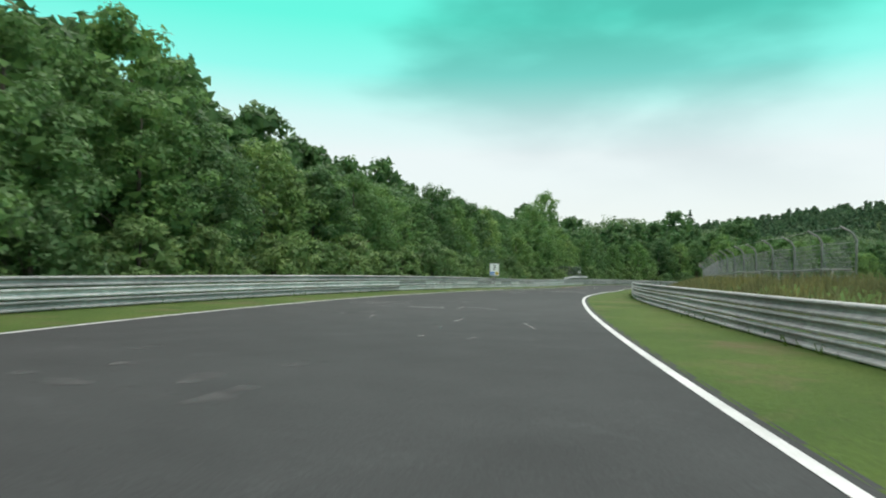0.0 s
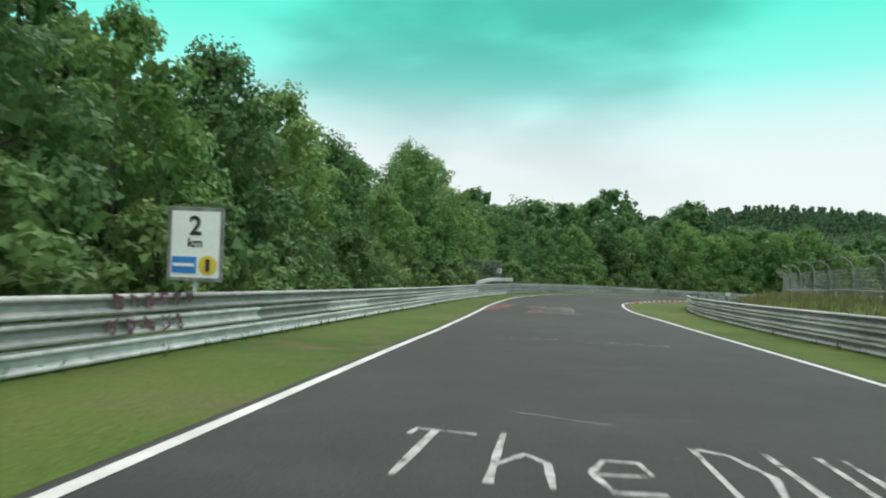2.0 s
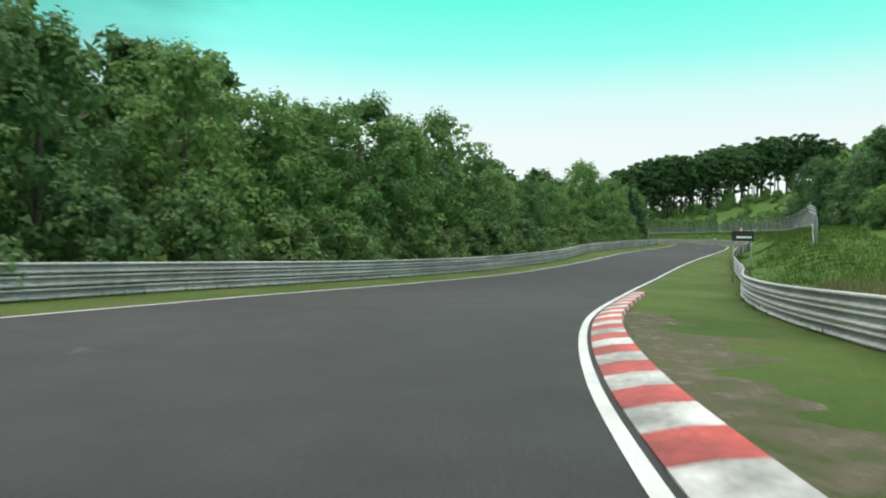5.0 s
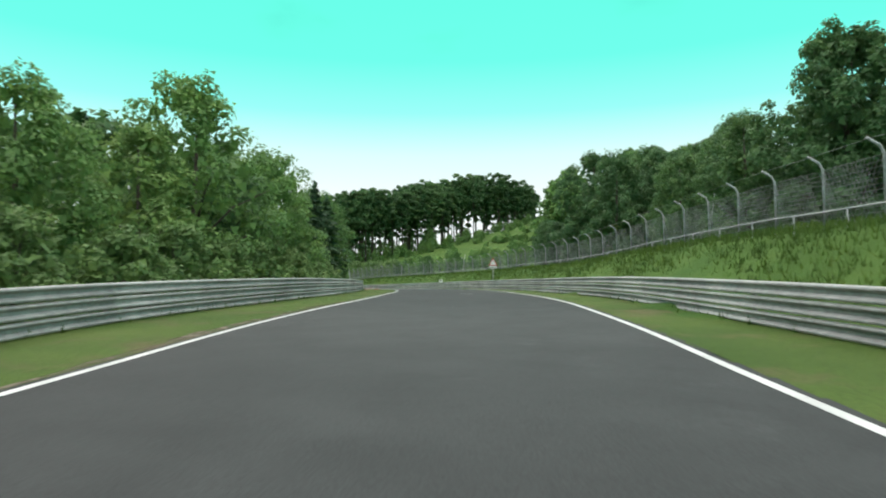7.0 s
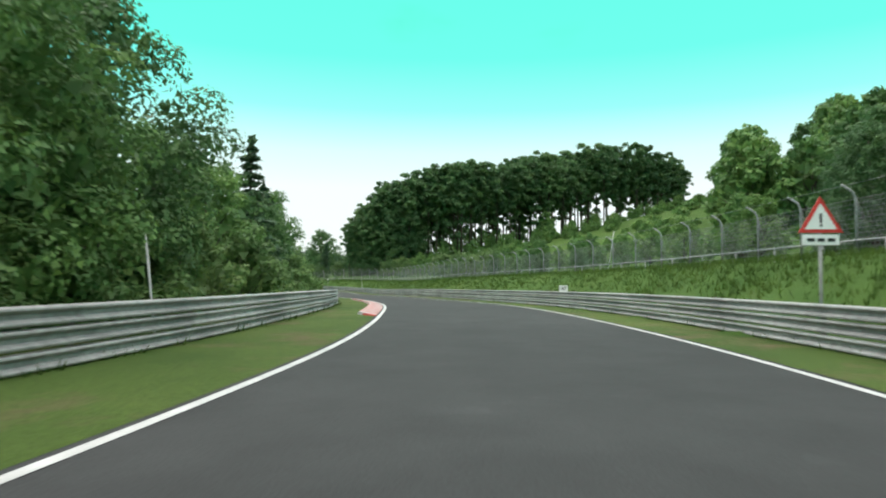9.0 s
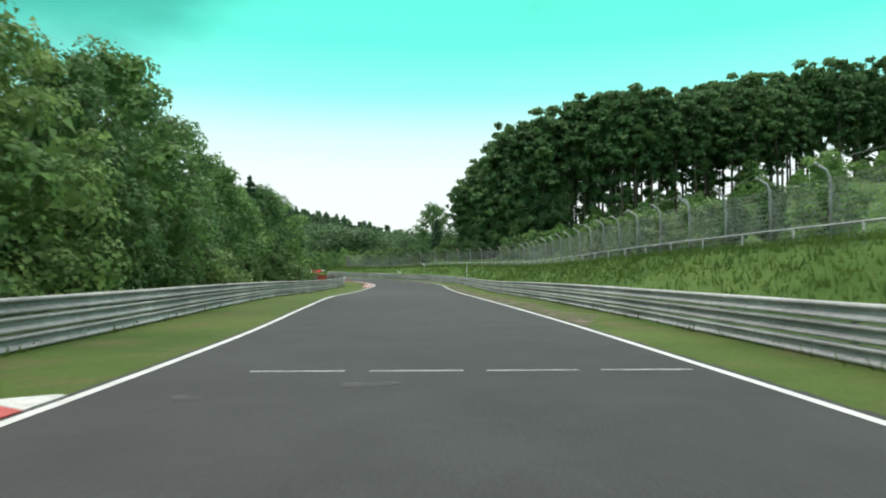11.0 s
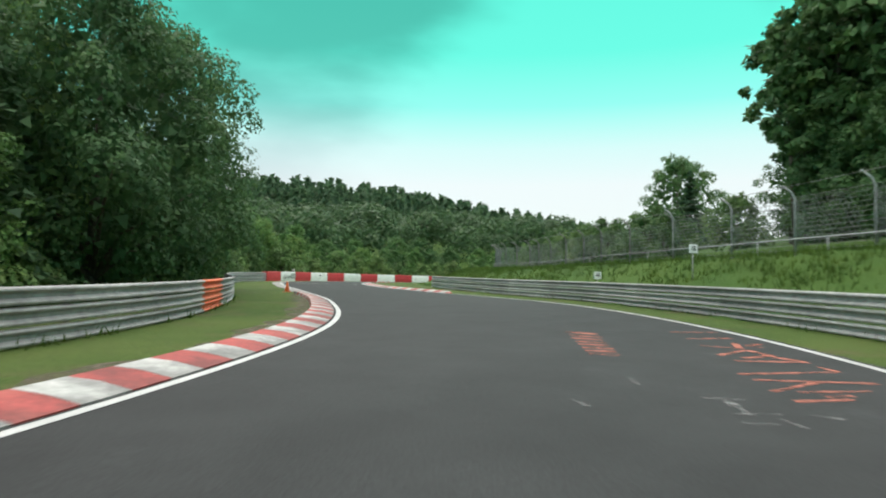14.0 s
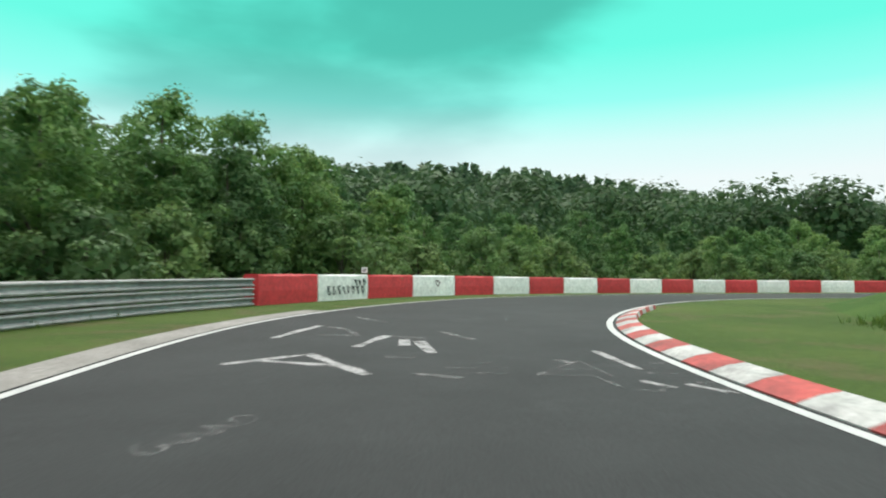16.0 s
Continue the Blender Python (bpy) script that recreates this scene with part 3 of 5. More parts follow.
catch_fence(207.2, 330.2, lambda s: 12.1, 3.0, 2.35, "tall wire catch fence with bent pale posts on the grass bank")
catch_fence(330.2, 402.2, lambda s: 12.1, 3.0, 2.45, "tall wire catch fence with bent pale posts below the trees")
catch_fence(402.4, 449.5, lambda s: 12.3 + 3.5 * float(smooth(402, 425, s)), 3.0, 2.3, "grey wire catch fence with bent posts round the bend", post_mat=STEEL_POST)
catch_fence(60, 164, lambda s: rail_at(s, 1) + 5.6, 3.0, 1.9, "dense grey wire catch fence with bent posts beyond the rail", post_mat=STEEL_POST)

# ---- vegetation ----
rng = np.random.default_rng(7)


def leaf_cards(centres, normals, size, rng, tilt=0.42):
    """Small pointed leaves, each a triangle turned at random about its normal."""
    n = len(centres)
    nrm = normals + rng.normal(0, tilt, (n, 3))
    nrm /= np.linalg.norm(nrm, axis=1)[:, None]
    a = np.cross(nrm, rng.normal(0, 1, (n, 3)))
    a /= np.linalg.norm(a, axis=1)[:, None] + 1e-9
    b = np.cross(nrm, a)
    k = (size * rng.uniform(0.6, 1.4, n))[:, None]
    verts = np.stack([centres - a * k * 0.50, centres + a * k * 0.50 + b * k * 0.12, centres + b * k * 0.95], 1).reshape(-1, 3)
    return verts, np.arange(n * 3).reshape(-1, 3)


def quick_mesh(name, verts, faces, mat):
    me = bpy.data.meshes.new(name)
    n, m = len(verts), len(faces)
    me.vertices.add(n)
    me.vertices.foreach_set("co", np.asarray(verts, dtype=np.float32).ravel())
    me.loops.add(m * 3)
    me.loops.foreach_set("vertex_index", np.asarray(faces, dtype=np.int32).ravel())
    me.polygons.add(m)
    me.polygons.foreach_set("loop_start", np.arange(0, m * 3, 3, dtype=np.int32))
    me.polygons.foreach_set("loop_total", np.full(m, 3, dtype=np.int32))
    me.materials.append(mat)
    me.update()
    me.validate()
    return me


def crown_points(lobes, count, rng, shell=0.45, lift=0.40):
    """Points near the upper skins of leaf clumps (x, y, z, radius, height factor) and the way that they face."""
    w = np.array([l[3] ** 2 for l in lobes])
    pick = rng.choice(len(lobes), count, p=w / w.sum())
    L = np.array(lobes)[pick]
    d = rng.normal(0, 1, (count, 3)) + np.array([0, 0, lift])
    d /= np.linalg.norm(d, axis=1)[:, None]
    r = 1 - shell * rng.random(count) ** 1.6 + np.abs(rng.normal(0, 0.13, count))
    off = d * (L[:, 3] * r)[:, None]
    off[:, 2] *= L[:, 4]
    return L[:, :3] + off, d + np.array([0, 0, 0.35])


def tree_thing(name, trunk, crown, label, category):
    ob = tagged(new(name), label, category)
    part("trunk", trunk, ob)
    part("crown", crown, ob)
    return ob


def broadleaf(tall, spread, low, count, size, seed, mat, clumps=46, lump=1.0):
    """A crown of many leaf clumps round an uneven envelope, on a forked trunk."""
    r = np.random.default_rng(seed)
    p1, p2, lean = r.uniform(0, 6.28), r.uniform(0, 6.28), Vector((r.uniform(-0.3, 0.3), r.uniform(-0.3, 0.3), 0))
    lobes = []
    for k in range(clumps):
        f = (k + r.uniform(0.2, 0.8)) / clumps
        ang = k * 2.4 + r.uniform(-0.6, 0.6)
        rim = spread * math.sin(math.pi * (0.20 + 0.74 * f)) ** 0.65 * (1 + 0.16 * math.sin(2 * ang + p1) + 0.12 * math.sin(3 * ang + p2 + 4 * f))
        rad = rim * r.uniform(0.50, 0.92)
        size_k = lump * spread * r.uniform(0.15, 0.30) * (1.12 - 0.45 * f)
        lobes.append((math.cos(ang) * rad, math.sin(ang) * rad, low + (tall - low) * (0.05 + 0.90 * f) - size_k * 0.4, size_k, r.uniform(0.60, 0.95)))
    for k in range(3):
        lobes.append((r.uniform(-0.22, 0.22) * spread, r.uniform(-0.22, 0.22) * spread, tall - spread * r.uniform(0.16, 0.34), spread * r.uniform(0.13, 0.2), 1.35))
    c, d = crown_points(lobes, count, r)
    v, f = leaf_cards(c, d, size, r)
    core = [(l[0] * 0.72, l[1] * 0.72, l[2] - 0.05 * spread, l[3] * 0.9, 0.9) for l in lobes] + [(0, 0, low + (tall - low) * 0.45, spread * 0.5, 1.3)]
    c, d = crown_points(core, count // 7, r, 0.8, 0.0)
    v2, f2 = leaf_cards(c, d, size * 2.3, r, 0.8)
    crown = quick_mesh("crown", np.concatenate([v, v2]), np.concatenate([f, f2 + len(v)]), mat)
    pieces = [tube([(0, 0, -0.4), (0, 0, 0.4), lean * 0.5 + Vector((0, 0, tall * 0.4)), lean + Vector((0, 0, tall * 0.86))],
                   [tall * 0.022, tall * 0.017, tall * 0.012, tall * 0.004], 8)]
    for l in lobes[4:28:2]:
        b = lean * 0.3 + Vector((0, 0, max(low * 0.7, l[2] - spread * 0.7)))
        e = Vector(l[:3])
        m = b.lerp(e, 0.5) + Vector((0, 0, 0.12 * spread))
        pieces.append(tube([b, m, e], [tall * 0.008, tall * 0.005, tall * 0.002], 5))
    tv, tf = join(*pieces)
    return mesh_of("trunk", tv, tf, BARK, True), crown


def spruce(tall, spread, seed, count=1700, bare=0.08):
    r = np.random.default_rng(seed)
    tiers = int(tall * 1.7)
    cs, ds = [], []
    for k in range(tiers):
        f = k / tiers
        h = tall * (bare + (0.98 - bare) * f)
        rad = spread * (1 - f) ** 0.8 * r.uniform(0.7, 1.2) + 0.10
        m = max(5, int(7 + 5 * (1 - f)))
        per = max(3, int(count / tiers / m * (1.5 - f)))
        for j in range(m):
            a = 2 * math.pi * j / m + k * 0.7 + r.uniform(-0.2, 0.2)
            reach = rad * r.uniform(0.5, 1.15)
            t = r.random(per) ** 0.7
            x = reach * t
            side = r.normal(0, 0.10 * reach + 0.04, per) * (0.4 + 0.6 * t)
            z = h - 0.34 * x + 0.10 * x * t + r.normal(0, 0.06, per)
            cs.append(np.stack([math.cos(a) * x - math.sin(a) * side, math.sin(a) * x + math.cos(a) * side, z], 1))
            ds.append(np.tile([0.25 * math.cos(a), 0.25 * math.sin(a), 1.0], (per, 1)))
    c, d = np.concatenate(cs), np.concatenate(ds)
    top = np.stack([r.normal(0, 0.05, 30), r.normal(0, 0.05, 30), tall * (0.95 + 0.05 * r.random(30))], 1)
    c, d = np.concatenate([c, top]), np.concatenate([d, np.tile([1.0, 0, 0.2], (30, 1))])
    v, f = leaf_cards(c, d, 0.32, r, 0.40)
    tv, tf = tube([(0, 0, -0.4), (0, 0, tall * 0.5), (0, 0, tall)], [tall * 0.018, tall * 0.011, 0.02], 7)
    return mesh_of("trunk", tv, tf, BARK, True), quick_mesh("crown", v, f, NEEDLE)


def high_crowned(tall, spread, seed, count=2700):
    """A slim tree with a bare lower trunk, dead stubs and a ragged crown of flat layers."""
    r = np.random.default_rng(seed)
    lobes = []
    start = r.uniform(0.32, 0.54)
    for k in range(42):
        f = (k + 0.5) / 42
        a = k * 2.4 + r.uniform(-0.7, 0.7)
        rad = spread * (0.95 - 0.75 * abs(f - 0.45)) * r.uniform(0.2, 1.0)
        lobes.append((math.cos(a) * rad, math.sin(a) * rad, tall * (start + (0.98 - start) * f + r.normal(0, 0.012)), spread * r.uniform(0.10, 0.21), r.uniform(0.35, 0.7)))
    lobes.append((0, 0, tall * (start + 1) / 2, spread * 0.36, 1.7))
    for k in range(3):
        lobes.append((r.uniform(-0.8, 0.8), r.uniform(-0.8, 0.8), tall * r.uniform(0.2, start), spread * 0.14, 0.5))
    c, d = crown_points(lobes, count, r, 0.7, 0.25)
    v, f = leaf_cards(c, d, 0.42, r, 0.55)
    lean = Vector((r.uniform(-0.5, 0.5), r.uniform(-0.5, 0.5), 0))
    girth = r.uniform(0.13, 0.2)
    pieces = [tube([(0, 0, -0.8), lean * 0.4 + Vector((0, 0, tall * 0.4)), lean + Vector((0, 0, tall * 0.92))], [girth, girth * 0.75, 0.03], 7)]
    for l in lobes[:20:2]:
        b = lean * 0.5 + Vector((0, 0, l[2] - spread * 0.30))
        pieces.append(tube([b, Vector(l[:3])], [0.05, 0.015], 4))
    tv, tf = join(*pieces)
    return mesh_of("trunk", tv, tf, BARK, True), quick_mesh("crown", v, f, LEAF_DARK)


KINDS = {
    "tree": [(broadleaf(12.0, 4.6, 0.6, 9500, 0.225, 11 + k, LEAF_GREEN, 50), "full green broadleaf tree in a dense roadside wood", "tree") for k in range(5)],
    "fine_tree": [(broadleaf(12.0, 4.8, 1.0, 24000, 0.16, 91 + k, LEAF_GREEN, 70), "full green broadleaf tree leaning over the guard rail", "tree") for k in range(2)],
    "dark_fine_tree": [(broadleaf(12.0, 4.8, 1.0, 24000, 0.16, 95, LEAF_DARK, 70), "dark green broadleaf tree leaning over the guard rail", "tree")],
    "dark_tree": [(broadleaf(12.0, 4.4, 0.4, 14000, 0.20, 61 + k, LEAF_DARK, 90, 0.72), "dark green broadleaf tree at the end of the wood", "tree") for k in range(2)],
    "back_tree": [(broadleaf(12.0, 4.8, 0.8, 2300, 0.52, 21 + k, LEAF_GREEN, 34), "full green broadleaf tree deep in the wood", "tree") for k in range(4)],
    "young_tree": [(broadleaf(7.0, 2.8, 0.3, 4600, 0.20, 31 + k, LEAF_GREEN, 36), "young green broadleaf tree at the wood's edge", "tree") for k in range(4)],
    "shrub": [(broadleaf(3.4, 2.3, 0.0, 3000, 0.16, 51 + k, LEAF_BUSH, 26), "leafy light green shrub behind the guard rail", "shrub") for k in range(4)],
    "low_bush": [(broadleaf(2.6, 1.9, 0.0, 380, 0.42, 41 + k, LEAF_BUSH, 16), "low green bush on the slope", "shrub") for k in range(3)],
    "spruce_tree": [(spruce(11.0, 3.0, 71 + k, 7500), "dark green spruce tree with layered drooping branches", "tree") for k in range(3)],
    "slim_tree": [(high_crowned(15.0, 3.4, 81 + k), "slim tall tree with a bare trunk and high crown", "tree") for k in range(7)],
}


def plant(kind, x, y, scale=1.0, stretch=1.0, variant=None):
    k = int(rng.integers(len(KINDS[kind]))) if variant is None else variant
    (trunk, crown), label, category = KINDS[kind][k]
    ob = tree_thing(kind.replace("back_", "").replace("fine_", "").replace("dark_", ""), trunk, crown, label, category)
    ob["group"] = "trees and shrubs beside the track"
    m = Matrix.Translation((x, y, height_at(x, y) - 0.05)) @ Matrix.Rotation(rng.uniform(0, 6.28), 4, "Z") @ Matrix.Diagonal((scale, scale, scale * stretch, 1))
    ob.matrix_world = m
    return ob


def transformed(kind, x, y, scale, stretch):
    """Crown and trunk of one deep tree as plain arrays, for a joined mass."""
    k = int(rng.integers(len(KINDS[kind])))
    (trunk, crown), label, category = KINDS[kind][k]
    n = len(crown.vertices)
    v = np.empty(n * 3, dtype=np.float32)
    crown.vertices.foreach_get("co", v)
    f = np.empty(len(crown.loops), dtype=np.int32)
    crown.loops.foreach_get("vertex_index", f)
    a = rng.uniform(0, 6.28)
    v = v.reshape(-1, 3) * np.array([scale, scale, scale * stretch])
    r = np.array([[math.cos(a), -math.sin(a), 0], [math.sin(a), math.cos(a), 0], [0, 0, 1]])
    return v @ r.T + np.array([x, y, height_at(x, y) - 0.05]), f.reshape(-1, 3)


def mass(name, label, pieces):
    vs, fs, n = [], [], 0
    for v, f in pieces:
        vs.append(v)
        fs.append(f + n)
        n += len(v)
    me = quick_mesh(name, np.concatenate(vs), np.concatenate(fs), LEAF_GREEN)
    return tagged(new(name, me), label, "woods", kind="stuff")


DEEP, SCRUB = [], []


def clear_of_road(p, margin):
    d = np.min((ROAD[:, 0] - p.x) ** 2 + (ROAD[:, 1] - p.y) ** 2)
    return d > margin ** 2


# rows behind the left rail: (kind, first s, last s, spacing, distance behind the rail, spread, scale)
LEFT_ROWS = [
    ("shrub", 10, 205, 3.9, 3.1, 0.7, 0.88),
    ("tree", 2, 74, 4.6, 6.2, 1.0, 0.78),
    ("tree", 74, 100, 4.6, 6.4, 1.0, 0.68),
    ("tree", 26, 64, 4.6, 9.5, 1.0, 1.02),
    ("tree", 100, 134, 4.6, 6.6, 1.0, 0.71),
    ("tree", 134, 170, 4.6, 6.4, 1.0, 0.68),
    ("tree", 170, 184, 4.6, 6.4, 1.0, 0.70),
    ("tree", 184, 205, 4.6, 6.4, 1.0, 0.88),
    ("back_tree", 2, 72, 6.6, 13.5, 1.6, 1.05),
    ("back_tree", 72, 100, 6.6, 13.5, 1.6, 0.86),
    ("back_tree", 100, 205, 6.6, 13.5, 1.6, 0.86),
    ("back_tree", 2, 100, 8.0, 23.0, 2.4, 1.3),
    ("back_tree", 100, 200, 8.0, 23.0, 2.4, 1.1),
    ("shrub", 205, 370, 3.8, 2.9, 0.6, 0.82),
    ("shrub", 370, 436, 3.6, 6.8, 0.5, 0.85),
    ("tree", 205, 236, 4.6, 6.2, 0.9, 0.60),
    ("tree", 236, 257, 4.4, 6.2, 0.9, 0.72),
    ("back_tree", 205, 256, 7.0, 13.0, 1.6, 0.80),
    ("young_tree", 262, 290, 4.0, 5.0, 0.8, 0.86),
    ("back_tree", 264, 292, 5.5, 11.5, 1.2, 0.66),
    ("tree", 300, 316, 4.2, 5.0, 0.4, 0.47),
    ("tree", 316, 332, 4.2, 4.5, 0.4, 0.74),
    ("back_tree", 298, 330, 6.5, 12.0, 1.2, 0.70),
    ("tree", 332, 366, 4.6, 5.8, 0.8, 0.76),
    ("tree", 366, 376, 4.6, 7.5, 0.6, 0.60),
    ("back_tree", 330, 376, 6.5, 12.5, 1.2, 0.70),
    ("tree", 376, 402, 6.0, 7.5, 0.8, 0.58),
    ("back_tree", 376, 402, 6.0, 13.0, 1.2, 0.66),
    ("young_tree", 415, 436, 3.6, 7.4, 0.6, 0.86),
    ("back_tree", 414, 436, 5.5, 10.5, 1.2, 0.58),
    ("tree", 436, 451, 3.2, 5.8, 0.4, 0.56),
    ("young_tree", 436, 456, 4.0, 10.5, 1.0, 1.0),
    ("shrub", 438, 512, 3.4, 3.4, 0.8, 1.0),
    ("young_tree", 450, 512, 4.0, 8.0, 1.5, 0.74),
    ("young_tree", 452, 512, 4.4, 14.0, 2.0, 0.92),
]
for kind, a, b, gap, back, spread, scale in LEFT_ROWS:
    s = a
    while s < b:
        p = place(s, rail_at(s, -1) - back - rng.normal(0, spread * 0.6))
        if clear_of_road(p, 8.0):
            if kind == "back_tree":
                DEEP.append(transformed(kind, p.x, p.y, scale * rng.uniform(0.84, 1.16), rng.uniform(0.9, 1.12)))
            else:
                plant(kind, p.x, p.y, scale * rng.uniform(0.84, 1.16), rng.uniform(0.9, 1.12))
        s += gap * rng.uniform(0.75, 1.3)

# single trees that stand out: (kind, s, lateral place, height over the spread of its kind)
for kind, s, lat, scale, stretch in (("fine_tree", 132.3, -12.8, 0.90, 1.10), ("tree", 190.7, -28.1, 1.10, 1.05), ("spruce_tree", 187, -37, 1.2, 1.15),
                                     ("tree", 166, -54, 1.25, 1.1), ("tree", 182, -18.5, 0.92, 1.0),
                                     ("dark_fine_tree", 410.8, -11.0, 1.04, 1.12), ("fine_tree", 267.0, -10.8, 0.80, 1.0), ("fine_tree", 272.5, -11.4, 0.82, 1.0), ("dark_fine_tree", 402.5, -13.0, 1.0, 1.05),
                                     ("spruce_tree", 260.1, -10.3, 0.82, 1.0), ("spruce_tree", 263.0, -9.6, 0.76, 1.0), ("spruce_tree", 257.0, -11.6, 0.75, 1.0),
                                     ("spruce_tree", 294.1, -11.4, 0.88, 1.0), ("spruce_tree", 304.5, -11.4, 0.80, 1.0), ("spruce_tree", 290.0, -13.5, 0.72, 1.0),
                                     ("spruce_tree", 334, -13, 0.85, 1.0), ("spruce_tree", 377.5, -12.6, 0.80, 1.0), ("spruce_tree", 356.5, -13, 0.86, 1.0),
                                     ("spruce_tree", 394.6, -15.2, 1.02, 1.0), ("spruce_tree", 390, -16.5, 0.95, 1.0), ("spruce_tree", 372, -12.5, 0.72, 1.0), ("spruce_tree", 381.5, -13.5, 0.80, 1.0), ("spruce_tree", 386.5, -14.0, 0.82, 1.0), ("spruce_tree", 400, -16.0, 0.9, 1.0),
                                     ("tree", 418, -13.5, 0.80, 1.0), ("tree", 423, -14.2, 0.70, 1.0), ("tree", 406, -17.0, 1.05, 1.0), ("tree", 399, -18.0, 0.95, 1.0), ("tree", 413, -17.5, 1.0, 1.0), ("spruce_tree", 438.6, -26.6, 1.2, 1.0), ("spruce_tree", 438.7, -22.4, 1.0, 1.02), ("spruce_tree", 436, -30, 1.1, 1.0), ("tree", 273, -19.5, 1.05, 1.1), ("tree", 174.2, -30.3, 0.95, 1.05),
                                     ("tree", 441, -15.5, 0.60, 1.0), ("tree", 443.8, -15.0, 0.72, 1.0), ("tree", 446.4, -14.2, 0.72, 1.0), ("tree", 449.4, -13.6, 0.62, 1.0)):
    p = place(s, lat)
    plant(kind, p.x, p.y, scale, stretch)

# the wood on the hill to the right: a long belt of slim trees with undergrowth
BELT_X, BELT_Y = (265, 269, 277, 296, 316, 352), (218, 210, 197, 184, 170, 150)


def belt(f):
    k = f * (len(BELT_X) - 1)
    return float(np.interp(k, range(len(BELT_X)), BELT_X)), float(np.interp(k, range(len(BELT_X)), BELT_Y))


for k in range(150):
    x, y = belt((k + rng.random()) / 150)
    deep = 13 * rng.random()
    x, y = x + 0.75 * deep + rng.uniform(-1, 1), y + 0.55 * deep + rng.uniform(-1, 1)
    if clear_of_road(Vector((x, y, 0)), 21):
        tall = 12.5 + 7.5 * min(1, k / 24) + 2.2 * min(1, k / 70)
        plant("slim_tree", x, y, tall / 15 * rng.uniform(0.84, 1.06), rng.uniform(0.95, 1.08))
for k in range(90):
    x, y = belt(rng.random())
    x, y = x + rng.uniform(-26, 4), y + rng.uniform(-12, 4)
    if clear_of_road(Vector((x, y, 0)), 19):
        SCRUB.append(transformed("back_tree", x, y, rng.uniform(0.16, 0.34), 1.0))
for k in range(20):
    x, y = belt(0.1 + 0.9 * rng.random())
    x, y = x + rng.uniform(-2, 12), y + rng.uniform(-2, 8)
    SCRUB.append(transformed("back_tree", x, y, rng.uniform(0.22, 0.62), 1.0))
# low bushes over the slope below the belt
for k in range(330):
    x, y = rng.uniform(205, 335), rng.uniform(108, 205)
    if clear_of_road(Vector((x, y, 0)), 19) and y - 0.62 * (300 - x) < 176:
        SCRUB.append(transformed("low_bush", x, y, rng.uniform(0.5, 1.15), rng.uniform(0.6, 1.0)))
# understorey that closes the near end of the belt down to the fence
for k in range(16):
    f = 0.02 + 0.30 * rng.random()
    x, y = belt(f)
    deep = rng.uniform(1, 12)
    plant("dark_tree", x + 0.75 * deep, y + 0.5 * deep, (0.68 + 1.2 * f) * rng.uniform(0.85, 1.1))
# the wood on the rising slope farther along
for k in range(46):
    x, y = 236 + 84 * rng.random(), 84 + 62 * rng.random()
    if y < 133 + 0.06 * (x - 230):
        plant("back_tree", x, y, rng.uniform(1.15, 1.45))
for k in range(26):
    p = place(rng.uniform(346, 402), 20.4 + rng.uniform(0, 3))
    if clear_of_road(p, 18.5):
        plant("shrub", p.x, p.y, rng.uniform(0.8, 1.2))
for a, b, count, low, high in ((236, 255, 16, 0.6, 0.85), (257, 274, 13, 0.80, 0.97), (275, 288, 8, 0.40, 0.62)):
    for k in range(count):
        p = place(rng.uniform(a, b), 16.5 + rng.uniform(0, 12))
        plant("dark_tree", p.x, p.y, rng.uniform(low, high))
for k in range(40):
    p = place(rng.uniform(212, 345), 15.5 + rng.uniform(0, 9))
    plant("young_tree", p.x, p.y, rng.uniform(0.35, 0.6))
for k in range(18):
    p = place(rng.uniform(408, 450), 18.6 + rng.uniform(0, 6))
    plant("shrub", p.x, p.y, rng.uniform(0.7, 1.1))
plant("spruce_tree", 296.6, 247.5, 1.15, 1.0)
plant("dark_tree", 309, 258, 1.42, 1.1)

mass("deep_wood", "crowded tree crowns deep in the roadside wood", DEEP)
mass("hill_scrub", "green scrub under the trees on the hillside", SCRUB)

# ---- far woods: many small crowns, one mass ----


